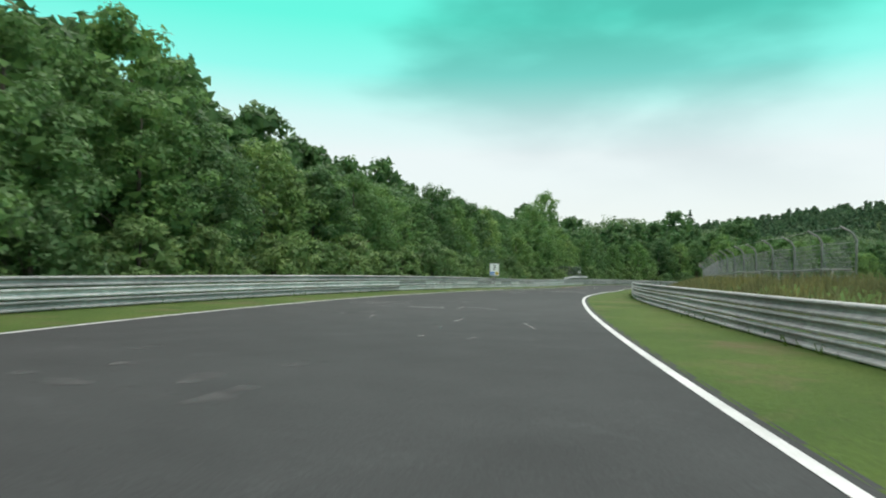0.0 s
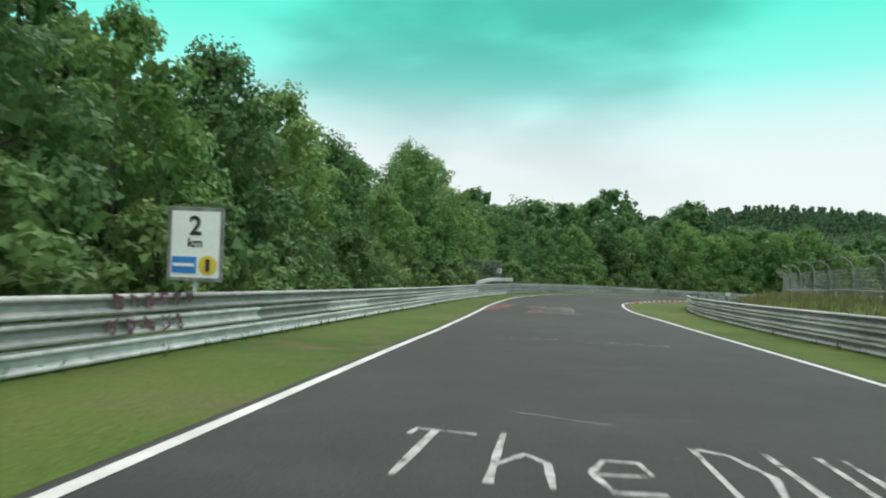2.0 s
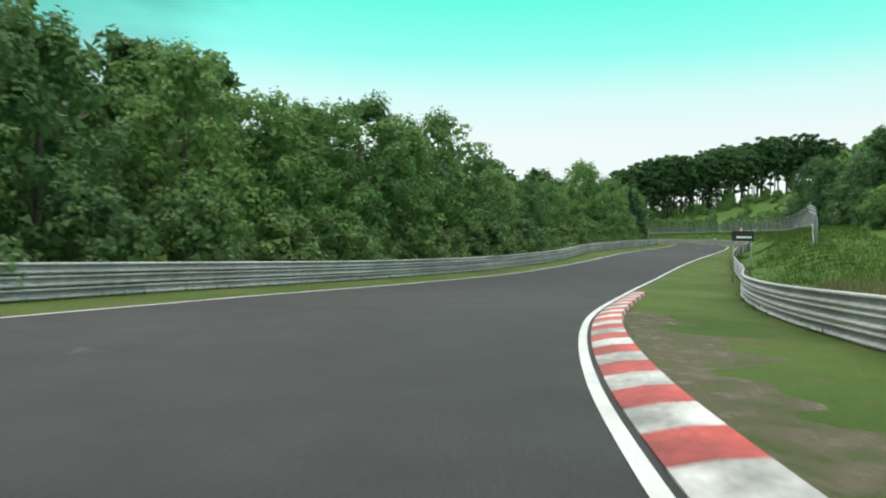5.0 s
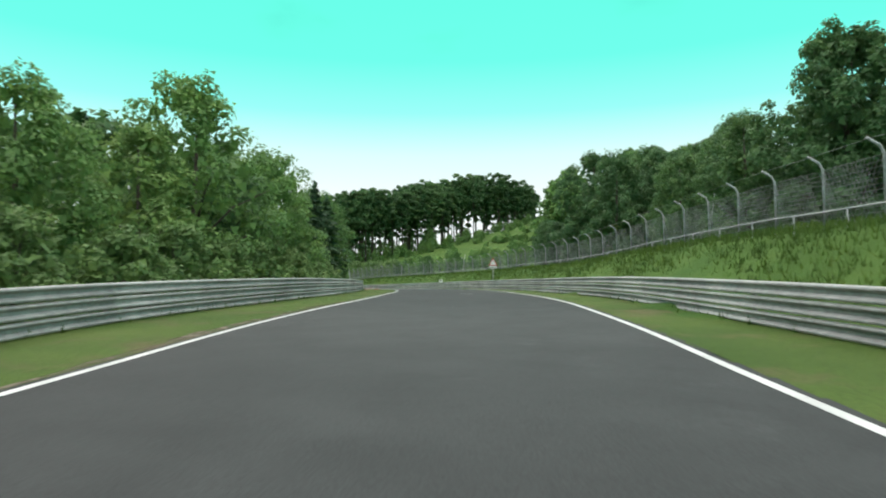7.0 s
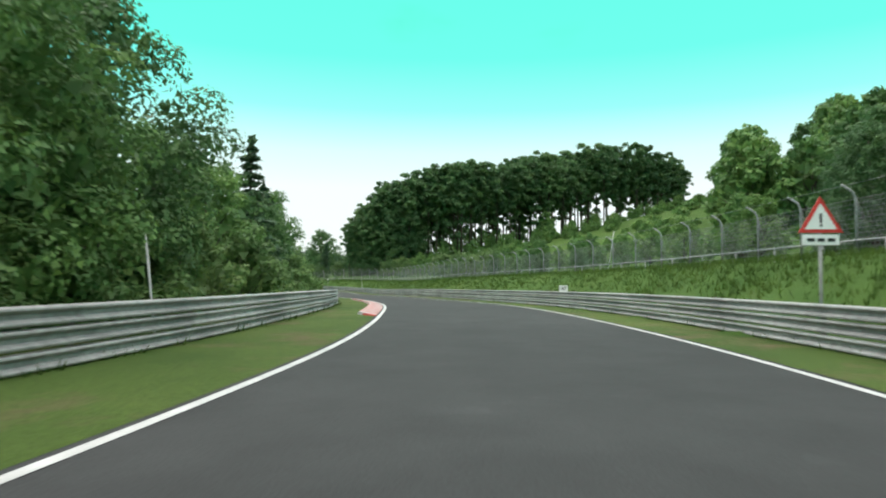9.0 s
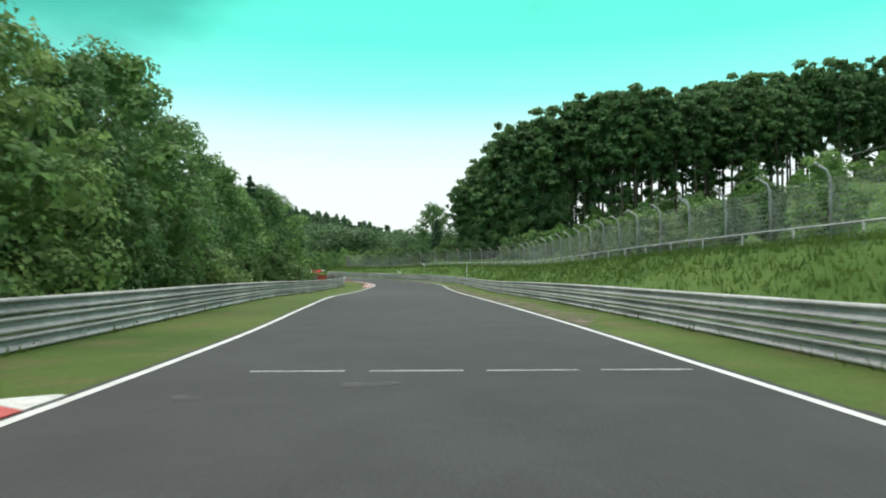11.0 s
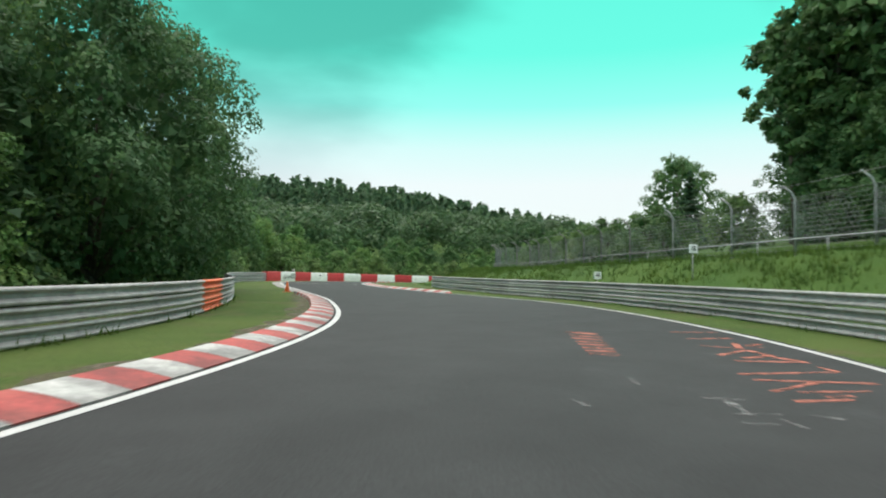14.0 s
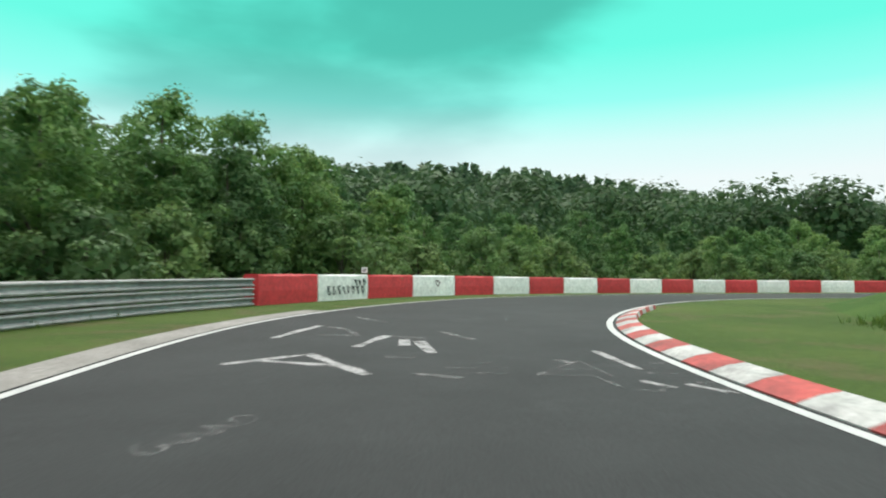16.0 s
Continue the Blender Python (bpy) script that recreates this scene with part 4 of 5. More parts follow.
def far_wood(name, label, x0, x1, y0, y1, count, conifer, seed, tall, keep):
    r = np.random.default_rng(seed)
    vs, fs, n = [], [], 0
    x, y = r.uniform(x0, x1, count * 3), r.uniform(y0, y1, count * 3)
    ok = keep(x, y)
    x, y = x[ok][:count], y[ok][:count]
    z = terrain(x, y)
    for i in range(len(x)):
        h = tall * r.uniform(0.75, 1.25)
        if conifer:
            t = r.random(110) ** 0.8
            a = r.uniform(0, 6.28, 110)
            rr = h * 0.23 * (1 - t) + 0.08
            c = np.stack([x[i] + np.cos(a) * rr, y[i] + np.sin(a) * rr, z[i] + h * (0.1 + 0.9 * t)], 1)
            d = np.stack([np.cos(a), np.sin(a), 0.6 + 0 * a], 1)
            v, f = leaf_cards(c, d, h * 0.14, r, 0.35)
        else:
            ang, rad = r.uniform(0, 6.28, 7), h * r.uniform(0.12, 0.36, 7)
            lobes = [(x[i] + math.cos(q) * w, y[i] + math.sin(q) * w, z[i] + h * r.uniform(0.35, 0.72), h * r.uniform(0.17, 0.27), 0.85) for q, w in zip(ang, rad)]
            lobes.append((x[i], y[i], z[i] + h * 0.66, h * 0.30, 0.9))
            c, d = crown_points(lobes, 480, r, 0.3, 0.6)
            v, f = leaf_cards(c, d, h * 0.062, r, 0.3)
        vs.append(v)
        fs.append(f + n)
        n += len(v)
    me = quick_mesh(name, np.concatenate(vs), np.concatenate(fs), NEEDLE if conifer else FAR_LEAF)
    return tagged(new(name, me), label, "woods", kind="stuff")


def away(x, y, margin=26):
    d = np.full(len(x), 1e9)
    for i in range(0, len(ROAD), 6):
        d = np.minimum(d, (ROAD[i, 0] - x) ** 2 + (ROAD[i, 1] - y) ** 2)
    return d > margin ** 2


far_wood("far_spruce_wood", "dark spruce forest along the far ridge", 150, 620, 420, 600, 1500, True, 3, 13, lambda x, y: away(x, y))
far_wood("far_wood", "dense green broadleaf wood on the far slope", 200, 470, 296, 420, 400, False, 4, 11.5, lambda x, y: away(x, y, 34))
far_wood("far_wood", "dense green broadleaf wood beyond the first bend", -20, 170, 150, 270, 300, False, 5, 10, lambda x, y: away(x, y, 42) & (y > 128 + 0.2 * x))
far_wood("far_wood", "distant wooded hills", 60, 900, -560, 20, 450, False, 6, 14, lambda x, y: away(x, y, 130))

# ---- tall grass on the bank and along the foot of the rails ----


def grass_stuff(name, label, places, tall, seed, mat):
    r = np.random.default_rng(seed)
    c = np.repeat(np.array(places), 4, 0)
    n = len(c)
    c[:, :2] += r.normal(0, 0.10, (n, 2))
    a = r.uniform(0, 6.28, n)
    h = tall * r.uniform(0.5, 1.3, n)
    w = 0.014 + 0.022 * r.random(n)
    lean = r.normal(0, 0.28, (n, 2)) * h[:, None]
    d = np.stack([np.cos(a) * w, np.sin(a) * w, 0 * a], 1)
    top = c + np.stack([lean[:, 0], lean[:, 1], h], 1)
    v = np.stack([c - d, c + d, top], 1).reshape(-1, 3)
    f = np.arange(n * 3).reshape(-1, 3)
    return tagged(new(name, quick_mesh(name, v, f, mat)), label, "grass", kind="stuff")


GRASS_BLADE = leaf_material("grass_blades", ((0.0, (0.062, 0.119, 0.020)), (1.0, (0.083, 0.136, 0.030))), 0.7)
DRY_BLADE = leaf_material("dry_grass_blades", ((0.0, (0.150, 0.150, 0.066)), (1.0, (0.185, 0.172, 0.086))), 0.7)


def bank_spots(count, s0, s1, inner, wide):
    out = []
    for k in range(count):
        s = rng.uniform(s0, s1)
        q = place(s, rail_at(s, 1) + inner + wide * rng.random() ** 1.2)
        out.append((q.x, q.y, 0.0))
    out = np.array(out)
    out[:, 2] = terrain(out[:, 0], out[:, 1]) - 0.03
    return out


grass_stuff("tall_grass", "tall green grass on the bank behind the rail", bank_spots(30000, 190, 440, 0.4, 9.0), 0.26, 21, GRASS_BLADE)
grass_stuff("dry_grass", "tall dry olive grass behind the rail", bank_spots(9000, 24, 190, 0.5, 5.5), 0.42, 23, DRY_BLADE)
spots = []
for side in (-1, 1):
    for s in np.arange(20, 436 if side < 0 else 424, 0.12):
        q = place(s, rail_at(s, side) + side * rng.uniform(-0.10, 0.55))
        spots.append((q.x, q.y, q.z - 0.02))
grass_stuff("rail_grass", "unmown grass along the foot of the guard rails", spots, 0.17, 22, GRASS_BLADE)

# ---- signs ----


def board(w, h, t=0.03, bevel=0.006):
    return box_bm(w, t, h, (0, 0, 0), bevel)


def facing(s, lat, up, turn=0.0):
    """A pose whose front (local -y) looks back down the road."""
    return Matrix.Translation(place(s, lat, up)) @ Matrix.Rotation(heading(s) - math.pi / 2 + radians(turn), 4, "Z")


def lettering(text, size, mat, parent, x, z, y=-0.022):
    cu = bpy.data.curves.new("lettering", "FONT")
    cu.body, cu.size, cu.align_x, cu.align_y, cu.extrude = text, size, "CENTER", "CENTER", 0.002
    cu.offset = size * 0.022
    cu.materials.append(mat)
    ob = new("lettering", cu)
    ob.parent = parent
    ob.matrix_local = Matrix.Translation((x, y, z)) @ Matrix.Rotation(radians(90), 4, "X")
    return ob


def post_part(parent, h, r, x=0.0, y=0.03, mat=STEEL, name="pole"):
    v, f = tube([(x, y, -h), (x, y, 0.0)], [r, r], 8)
    return part(name, mesh_of(name, v, f, mat, True), parent)


def kilometre_sign(s, lat):
    sign = tagged(new("distance_sign"), "white distance board reading 2 km with a grey frame", "sign")
    sign.matrix_world = facing(s, lat, 1.62, 4)
    part("board", from_bm("board", board(0.80, 1.08), SIGN_WHITE), sign)
    for x, z, w, h in ((0, 0.56, 0.90, 0.06), (0, -0.56, 0.90, 0.06), (-0.43, 0, 0.05, 1.10), (0.43, 0, 0.05, 1.10)):
        part("frame_bar", from_bm("frame_bar", box_bm(w, 0.05, h, (x, 0.005, z), 0.005), STEEL_POST), sign)
    lettering("2", 0.42, SIGN_BLACK, sign, 0.0, 0.28)
    lettering("km", 0.20, SIGN_BLACK, sign, 0.0, 0.02)
    part("blue_panel", from_bm("blue_panel", box_bm(0.40, 0.012, 0.26, (-0.17, -0.02, -0.33)), SIGN_BLUE), sign, "plain blue panel with a pale band")
    part("pale_band", from_bm("pale_band", box_bm(0.34, 0.012, 0.05, (-0.17, -0.027, -0.33)), SIGN_WHITE), sign)
    bm = bmesh.new()
    bmesh.ops.create_cone(bm, cap_ends=True, segments=24, radius1=0.155, radius2=0.155, depth=0.014, matrix=Matrix.Translation((0.22, -0.02, -0.33)) @ Matrix.Rotation(radians(90), 4, "X"))
    part("yellow_disc", from_bm("yellow_disc", bm, SIGN_YELLOW), sign, "plain yellow disc")
    part("dark_mark", from_bm("dark_mark", box_bm(0.07, 0.012, 0.20, (0.22, -0.030, -0.33), 0.01), SIGN_BLACK), sign)
    post_part(sign, 1.9, 0.035)
    return sign


def number_plate(s, lat, up, text, w=0.46, h=0.34, turn=0.0, tall=0.6):
    sign = tagged(new("post_number_sign"), "small white numbered plate on a short pole", "sign", "numbered plates along the track")
    sign.matrix_world = facing(s, lat, up, turn)
    part("plate", from_bm("plate", board(w, h), SIGN_WHITE), sign)
    lettering(text, h * 0.75, SIGN_BLACK, sign, 0.0, 0.0)
    post_part(sign, tall, 0.022)
    return sign


def warning_triangle(s, lat, up):
    sign = tagged(new("warning_sign"), "red-bordered warning triangle over a small white plate", "sign")
    sign.matrix_world = facing(s, lat, up, -6)

    def tri(r, y0, y1, mat, name):
        p = [(r * math.sin(a), r * math.cos(a)) for a in (0, 2.0944, 4.18879)]
        v = [(x, y0, z) for x, z in p] + [(x, y1, z) for x, z in p]
        part(name, mesh_of(name, v, [(0, 1, 2), (5, 4, 3), (0, 3, 4, 1), (1, 4, 5, 2), (2, 5, 3, 0)], mat), sign)
    tri(0.50, -0.015, 0.015, SIGN_RED, "border")
    tri(0.36, -0.022, -0.014, SIGN_WHITE, "field")
    part("mark", from_bm("mark", box_bm(0.05, 0.01, 0.20, (0, -0.028, 0.05), 0.004), SIGN_BLACK), sign)
    part("mark", from_bm("mark", box_bm(0.05, 0.01, 0.05, (0, -0.028, -0.10), 0.004), SIGN_BLACK), sign)
    part("lower_plate", from_bm("lower_plate", box_bm(0.72, 0.03, 0.22, (0, 0, -0.40), 0.005), SIGN_WHITE), sign)
    for x in (-0.2, 0.0, 0.2):
        part("dark_bar", from_bm("dark_bar", box_bm(0.14, 0.01, 0.07, (x, -0.02, -0.40)), SIGN_BLACK), sign)
    post_part(sign, up + 0.4, 0.035)
    return sign


kilometre_sign(93.9, rail_at(93.9, -1) - 0.11)
number_plate(138.1, rail_at(138.1, -1) - 1.4, 1.90, "65", 0.42, 0.36, 0, 1.5)
number_plate(147.4, rail_at(147.4, 1) + 0.25, 0.98, "66", 0.36, 0.25, -25)
number_plate(290.8, rail_at(290.8, 1) + 0.3, 1.02, "67", 0.50, 0.34, 5)
number_plate(401.4, rail_at(401.4, 1) + 0.8, 1.14, "68", 0.46, 0.32, 20)
number_plate(398.2, rail_at(398.2, 1) + 3.0, 2.26, "68", 0.50, 0.34, 20, 1.6)
number_plate(447.5, rail_at(447.5, -1) - 0.7, 1.18, "69", 0.30, 0.24, 0, 1.1)
warning_triangle(268.8, rail_at(268.8, 1) + 0.5, 2.55)

# black advertising board beyond the right rail
board_sign = tagged(new("black_board"), "small black board with a pale bar of lettering", "sign")
board_sign.matrix_world = facing(195.2, 8.2, 2.45, -6)
part("board", from_bm("board", board(1.05, 0.52), SIGN_BLACK), board_sign)
part("pale_bar", from_bm("pale_bar", box_bm(0.72, 0.012, 0.10, (0.06, -0.02, -0.06)), SIGN_WHITE), board_sign)
for x in (-0.42, 0.42):
    post_part(board_sign, 2.7, 0.03, x, 0.05, STEEL_POST, "leg")

# marker poles behind the rails
for s, lat, tall, lean in ((380.0, rail_at(380, 1) + 1.2, 2.55, 1.5), (268.6, rail_at(268.6, -1) - 1.0, 2.3, -7), (243, rail_at(243, 1) + 8.5, 3.0, 9), (300, rail_at(300, 1) + 7.5, 3.0, 9)):
    v, f = tube([(0, 0, -0.4), (0, 0, tall)], [0.028, 0.022], 7)
    pole = tagged(new("marker_pole", mesh_of("marker_pole", v, f, STEEL_PALE, True)), "thin pale metal pole in the grass", "pole", "thin poles behind the rails")
    p = place(s, lat)
    p.z = height_at(p.x, p.y)
    pole.matrix_world = Matrix.Translation(p) @ Matrix.Rotation(heading(s), 4, "Z") @ Matrix.Rotation(radians(lean), 4, "X")

# ---- marshal post: raised rail and wire cage behind the left rail ----
raised = tagged(new("raised_guard_rail"), "single raised whitish guard rail beam with a square end", "guard rail")
raised.location = place(130.5, rail_at(130.5, -1) - 0.75)
inv = Matrix.Translation(-raised.location)
for j in range(3):
    a = 130.5 + j * 3.0
    verts, faces = [], []
    m = len(W_PROFILE)
    for i in range(4):
        q = a + 3.08 * i / 3
        for dx, dz in W_PROFILE:
            verts.append(inv @ place(q, rail_at(q, -1) - 0.75 - dx, 0.92 + dz + 0.24 * smooth(130, 135, q)))
    for i in range(3):
        for k in range(m - 1):
            q = i * m + k
            faces.append((q, q + 1, q + m + 1, q + m))
    part("beam", mesh_of("beam", verts, faces, STEEL_PALE, True), raised)
    pp = part("post", POST, raised)
    pp.matrix_local = inv @ Matrix.Translation(place(a, rail_at(a, -1) - 0.84, 0.25)) @ Matrix.Rotation(heading(a), 4, "Z")
end = from_bm("end_plate", box_bm(0.03, 0.14, 0.32, (0, 0, 0), 0.005), SIGN_WHITE)
part("end_plate", end, raised).matrix_local = inv @ Matrix.Translation(place(139.55, rail_at(139.55, -1) - 0.72, 1.16)) @ Matrix.Rotation(heading(139.55), 4, "Z")

cage = tagged(new("wire_cage"), "wire mesh cage on a thin steel frame behind the rail", "fence")
cage.location = place(134.6, rail_at(134.6, -1) - 1.6)
inv = Matrix.Translation(-cage.location)
corners = [place(134.6, rail_at(134.6, -1) - 1.6), place(139.0, rail_at(139.0, -1) - 1.6), place(139.0, rail_at(139, -1) - 3.4), place(134.6, rail_at(134.6, -1) - 3.4)]
for k, c in enumerate(corners):
    v, f = tube([inv @ c, inv @ (c + Vector((0, 0, 2.7)))], [0.022, 0.022], 6)
    part("post", mesh_of("post", v, f, STEEL_POST, True), cage)
    d = corners[(k + 1) % 4]
    v, f = tube([inv @ (c + Vector((0, 0, 2.7))), inv @ (d + Vector((0, 0, 2.7)))], [0.022, 0.022], 6)
    part("top_bar", mesh_of("top_bar", v, f, STEEL_POST, True), cage)
strands = []
for k in range(4):
    c, d = corners[k], corners[(k + 1) % 4]
    for h in np.arange(0.1, 2.7, 0.12):
        strands.append(tube([inv @ (c + Vector((0, 0, h))), inv @ (d + Vector((0, 0, h)))], [0.007, 0.007], 3))
    for u in np.arange(0.02, 1.0, 0.035 if k % 2 == 0 else 0.08):
        strands.append(tube([inv @ c.lerp(d, u), inv @ (c.lerp(d, u) + Vector((0, 0, 2.7)))], [0.007, 0.007], 3))
v, f = join(*strands)
part("wire_mesh", mesh_of("wire_mesh", v, f, WIRE), cage)

# ---- traffic cone behind the last kerb ----
cone = tagged(new("traffic_cone"), "small faded orange traffic cone standing in the grass", "cone")
cone.location = place(411.5, -4.75)
v, f = tube([(0, 0, 0.03), (0, 0, 0.30), (0, 0, 0.52), (0, 0, 0.55)], [0.13, 0.075, 0.03, 0.02], 16)
part("body", mesh_of("body", v, f, CONE_ORANGE, True), cone)
part("base", from_bm("base", box_bm(0.34, 0.34, 0.035, (0, 0, 0.018), 0.008), CONE_ORANGE), cone)

# ---- chalk and paint on the road ----
STROKES = {
    "0": [[(0.5, 0), (0.1, 0.25), (0.1, 0.75), (0.5, 1), (0.9, 0.75), (0.9, 0.25), (0.5, 0)]],
    "1": [[(0.2, 0.75), (0.6, 1), (0.6, 0)]],
    "2": [[(0.1, 0.8), (0.5, 1), (0.85, 0.75), (0.1, 0), (0.95, 0.03)]],
    "M": [[(0, 0), (0.1, 1), (0.5, 0.35), (0.9, 1), (1, 0)]],
    "I": [[(0.5, 0), (0.5, 1)]],
    "O": [[(0.5, 0), (0.05, 0.3), (0.1, 0.8), (0.5, 1), (0.95, 0.75), (0.9, 0.2), (0.5, 0)]],
    "N": [[(0, 0), (0.05, 1), (0.9, 0), (1, 1)]],
    "T": [[(0.0, 0.8), (0.05, 0.95), (1, 0.9)], [(0.35, 0.92), (0.2, 0)]],
    "h": [[(0.1, 0), (0.15, 1)], [(0.12, 0.3), (0.5, 0.55), (0.8, 0.4), (0.85, 0)]],
    "e": [[(0.1, 0.28), (0.85, 0.32), (0.75, 0.55), (0.3, 0.55), (0.08, 0.3), (0.3, 0.02), (0.9, 0.05)]],
    "D": [[(0.1, 0), (0.05, 1), (0.6, 0.9), (0.95, 0.5), (0.7, 0.08), (0.1, 0)]],
    "U": [[(0.05, 1), (0.1, 0.2), (0.5, 0), (0.9, 0.2), (0.95, 1)]],
    "K": [[(0.1, 0), (0.1, 1)], [(0.95, 1), (0.15, 0.5), (1, 0.02)]],
    "E": [[(0.95, 0.98), (0.1, 1), (0.08, 0), (0.95, 0.03)], [(0.1, 0.52), (0.8, 0.5)]],
    "S": [[(0.9, 0.9), (0.4, 1), (0.1, 0.75), (0.5, 0.52), (0.9, 0.25), (0.5, 0), (0.05, 0.1)]],
    "o": [[(0.5, 0), (0.08, 0.25), (0.3, 0.56), (0.75, 0.5), (0.9, 0.2), (0.5, 0)]],
    "f": [[(0.95, 0.92), (0.55, 1), (0.4, 0.7), (0.4, 0)], [(0.05, 0.5), (0.8, 0.52)]],
    "W": [[(0, 1), (0.22, 0), (0.5, 0.75), (0.78, 0), (1, 1)]],
    "s": [[(0.85, 0.5), (0.4, 0.56), (0.2, 0.42), (0.7, 0.22), (0.6, 0.02), (0.1, 0.05)]],
    "t": [[(0.45, 0.95), (0.42, 0.1), (0.8, 0.02)], [(0.05, 0.6), (0.85, 0.62)]],
    "w": [[(0, 0.55), (0.22, 0), (0.5, 0.45), (0.78, 0), (1, 0.55)]],
    "d": [[(0.85, 1), (0.85, 0)], [(0.85, 0.4), (0.4, 0.55), (0.1, 0.28), (0.4, 0), (0.85, 0.15)]],
    "bar": [[(0, 0.5), (1, 0.5)]],
    "bars": [[(0, 0.8), (1, 0.85)], [(0.05, 0.5), (0.95, 0.5)], [(0, 0.2), (0.9, 0.15)]],
    "hook": [[(0, 1), (0.15, 0.2), (0.6, 0), (1, 0.3)]],
    "wedge": [[(0, 0.1), (0.9, 1), (1, 0), (0, 0.1), (0.7, 0.5), (0.95, 0.4)]],
}


def chalk(keys, s, lat, wide, tall, mat, turn=0.0, thick=0.05, gap=1.25):
    """Strokes drawn on the asphalt, read across the road; each mark is a thin layer of its own."""
    ob_verts, ob_faces = [], []
    ct, st = math.cos(radians(turn)), math.sin(radians(turn))
    for n, key in enumerate(keys):
        for line in STROKES[key]:
            pts = []
            for x, y in line:
                u, w = (n * gap + x) * wide, y * tall
                pts.append((s + w * ct + u * st, lat + u * ct - w * st))
            dense = []
            for (a, b), (c, d) in zip(pts[:-1], pts[1:]):
                for k in range(4):
                    dense.append((a + (c - a) * k / 4, b + (d - b) * k / 4))
            dense.append(pts[-1])
            base = len(ob_verts)
            for i, (a, b) in enumerate(dense):
                p, q = dense[max(i - 1, 0)], dense[min(i + 1, len(dense) - 1)]
                dx, dy = q[0] - p[0], q[1] - p[1]
                l = math.hypot(dx, dy) + 1e-9
                t = thick * rng.uniform(0.6, 1.25) / 2
                ob_verts.append(place(a - dy / l * t, b + dx / l * t, 0.005))
                ob_verts.append(place(a + dy / l * t, b - dx / l * t, 0.005))
            for i in range(len(dense) - 1):
                q = base + 2 * i
                ob_faces.append((q, q + 1, q + 3, q + 2))
    return tagged(new("road_chalk", mesh_of("road_chalk", ob_verts, ob_faces, mat)), "hand-drawn chalk and paint marks on the asphalt", "road marking", "chalk marks on the road", "structure")


MARKS = [
    (("T", "h", "e"), 88.2, -2.1, 0.52, 1.35, CHALK_BRIGHT, 0, 0.06), (("D", "U", "K", "E", "S"), 88.2, 0.05, 0.42, 1.3, CHALK_BRIGHT, 0, 0.06),
    (("o", "f"), 87.0, 0.0, 0.34, 1.0, CHALK_BRIGHT, 0, 0.06), (("W", "e", "s", "t", "w", "o", "o", "d"), 85.5, -2.4, 0.46, 1.15, CHALK_BRIGHT, 0, 0.06),
    (("2", "0", "1", "0"), 82.9, -0.6, 0.72, 0.95, CHALK_BRIGHT, 0, 0.055),
    (("hook", "bar"), 64.0, -1.0, 0.5, 1.0, CHALK_WHITE, 0), (("bar",), 66, 2.2, 0.8, 0.6, CHALK_WHITE, 0),
    (("bar",), 90.2, -1.5, 1.0, 0.6, CHALK_WHITE, -20),
    (("bars", "bars"), 116.0, 2.4, 0.8, 1.6, CHALK_RED, 10),
    (("bars", "hook", "bars"), 143.5, -2.2, 0.8, 0.8, CHALK_WHITE, 20), (("bars",), 143.0, 1.4, 0.5, 1.2, CHALK_WHITE, 0),
    (("2", "0", "1", "0"), 146.8, 1.15, 0.52, 0.7, CHALK_BRIGHT, 4, 0.036), (("M", "O", "I", "N"), 148.0, 1.2, 0.40, 0.6, CHALK_BRIGHT, 6, 0.032),
    (("bars", "wedge", "hook"), 155.5, -1.8, 0.6, 1.4, CHALK_YELLOW, 25), (("bars",), 163.5, -1.2, 0.6, 0.5, CHALK_WHITE, 0),
    (("bars", "bars", "hook"), 288.5, 1.6, 0.6, 1.2, CHALK_WHITE, 10), (("bar",) * 4, 311.2, -2.4, 1.2, 0.6, LINE_WHITE, 0),
    (("hook",), 336.0, -2.2, 0.7, 1.2, CHALK_WHITE, 0), (("bar",), 356, 2.5, 0.4, 0.4, CHALK_WHITE, 0),
    (("bars",), 400.5, 1.6, 0.6, 0.6, CHALK_WHITE, 0), (("bars", "hook"), 413, 1.2, 0.9, 0.8, CHALK_WHITE, 0),
    (("bars", "wedge", "bars"), 429.5, 0.6, 0.8, 1.2, CHALK_WHITE, 0), (("hook", "bars"), 428.6, 2.2, 0.6, 1.0, CHALK_WHITE, 0), (("bars", "bars", "hook"), 424.5, -0.5, 0.7, 1.0, CHALK_WHITE, 0),
    (("bars", "hook", "bars"), 437.0, 0.2, 0.9, 1.4, CHALK_WHITE, 0), (("bars", "bars"), 419.5, -1.4, 0.5, 1.2, CHALK_YELLOW, 15),
]
for mark in MARKS:
    chalk(*mark)


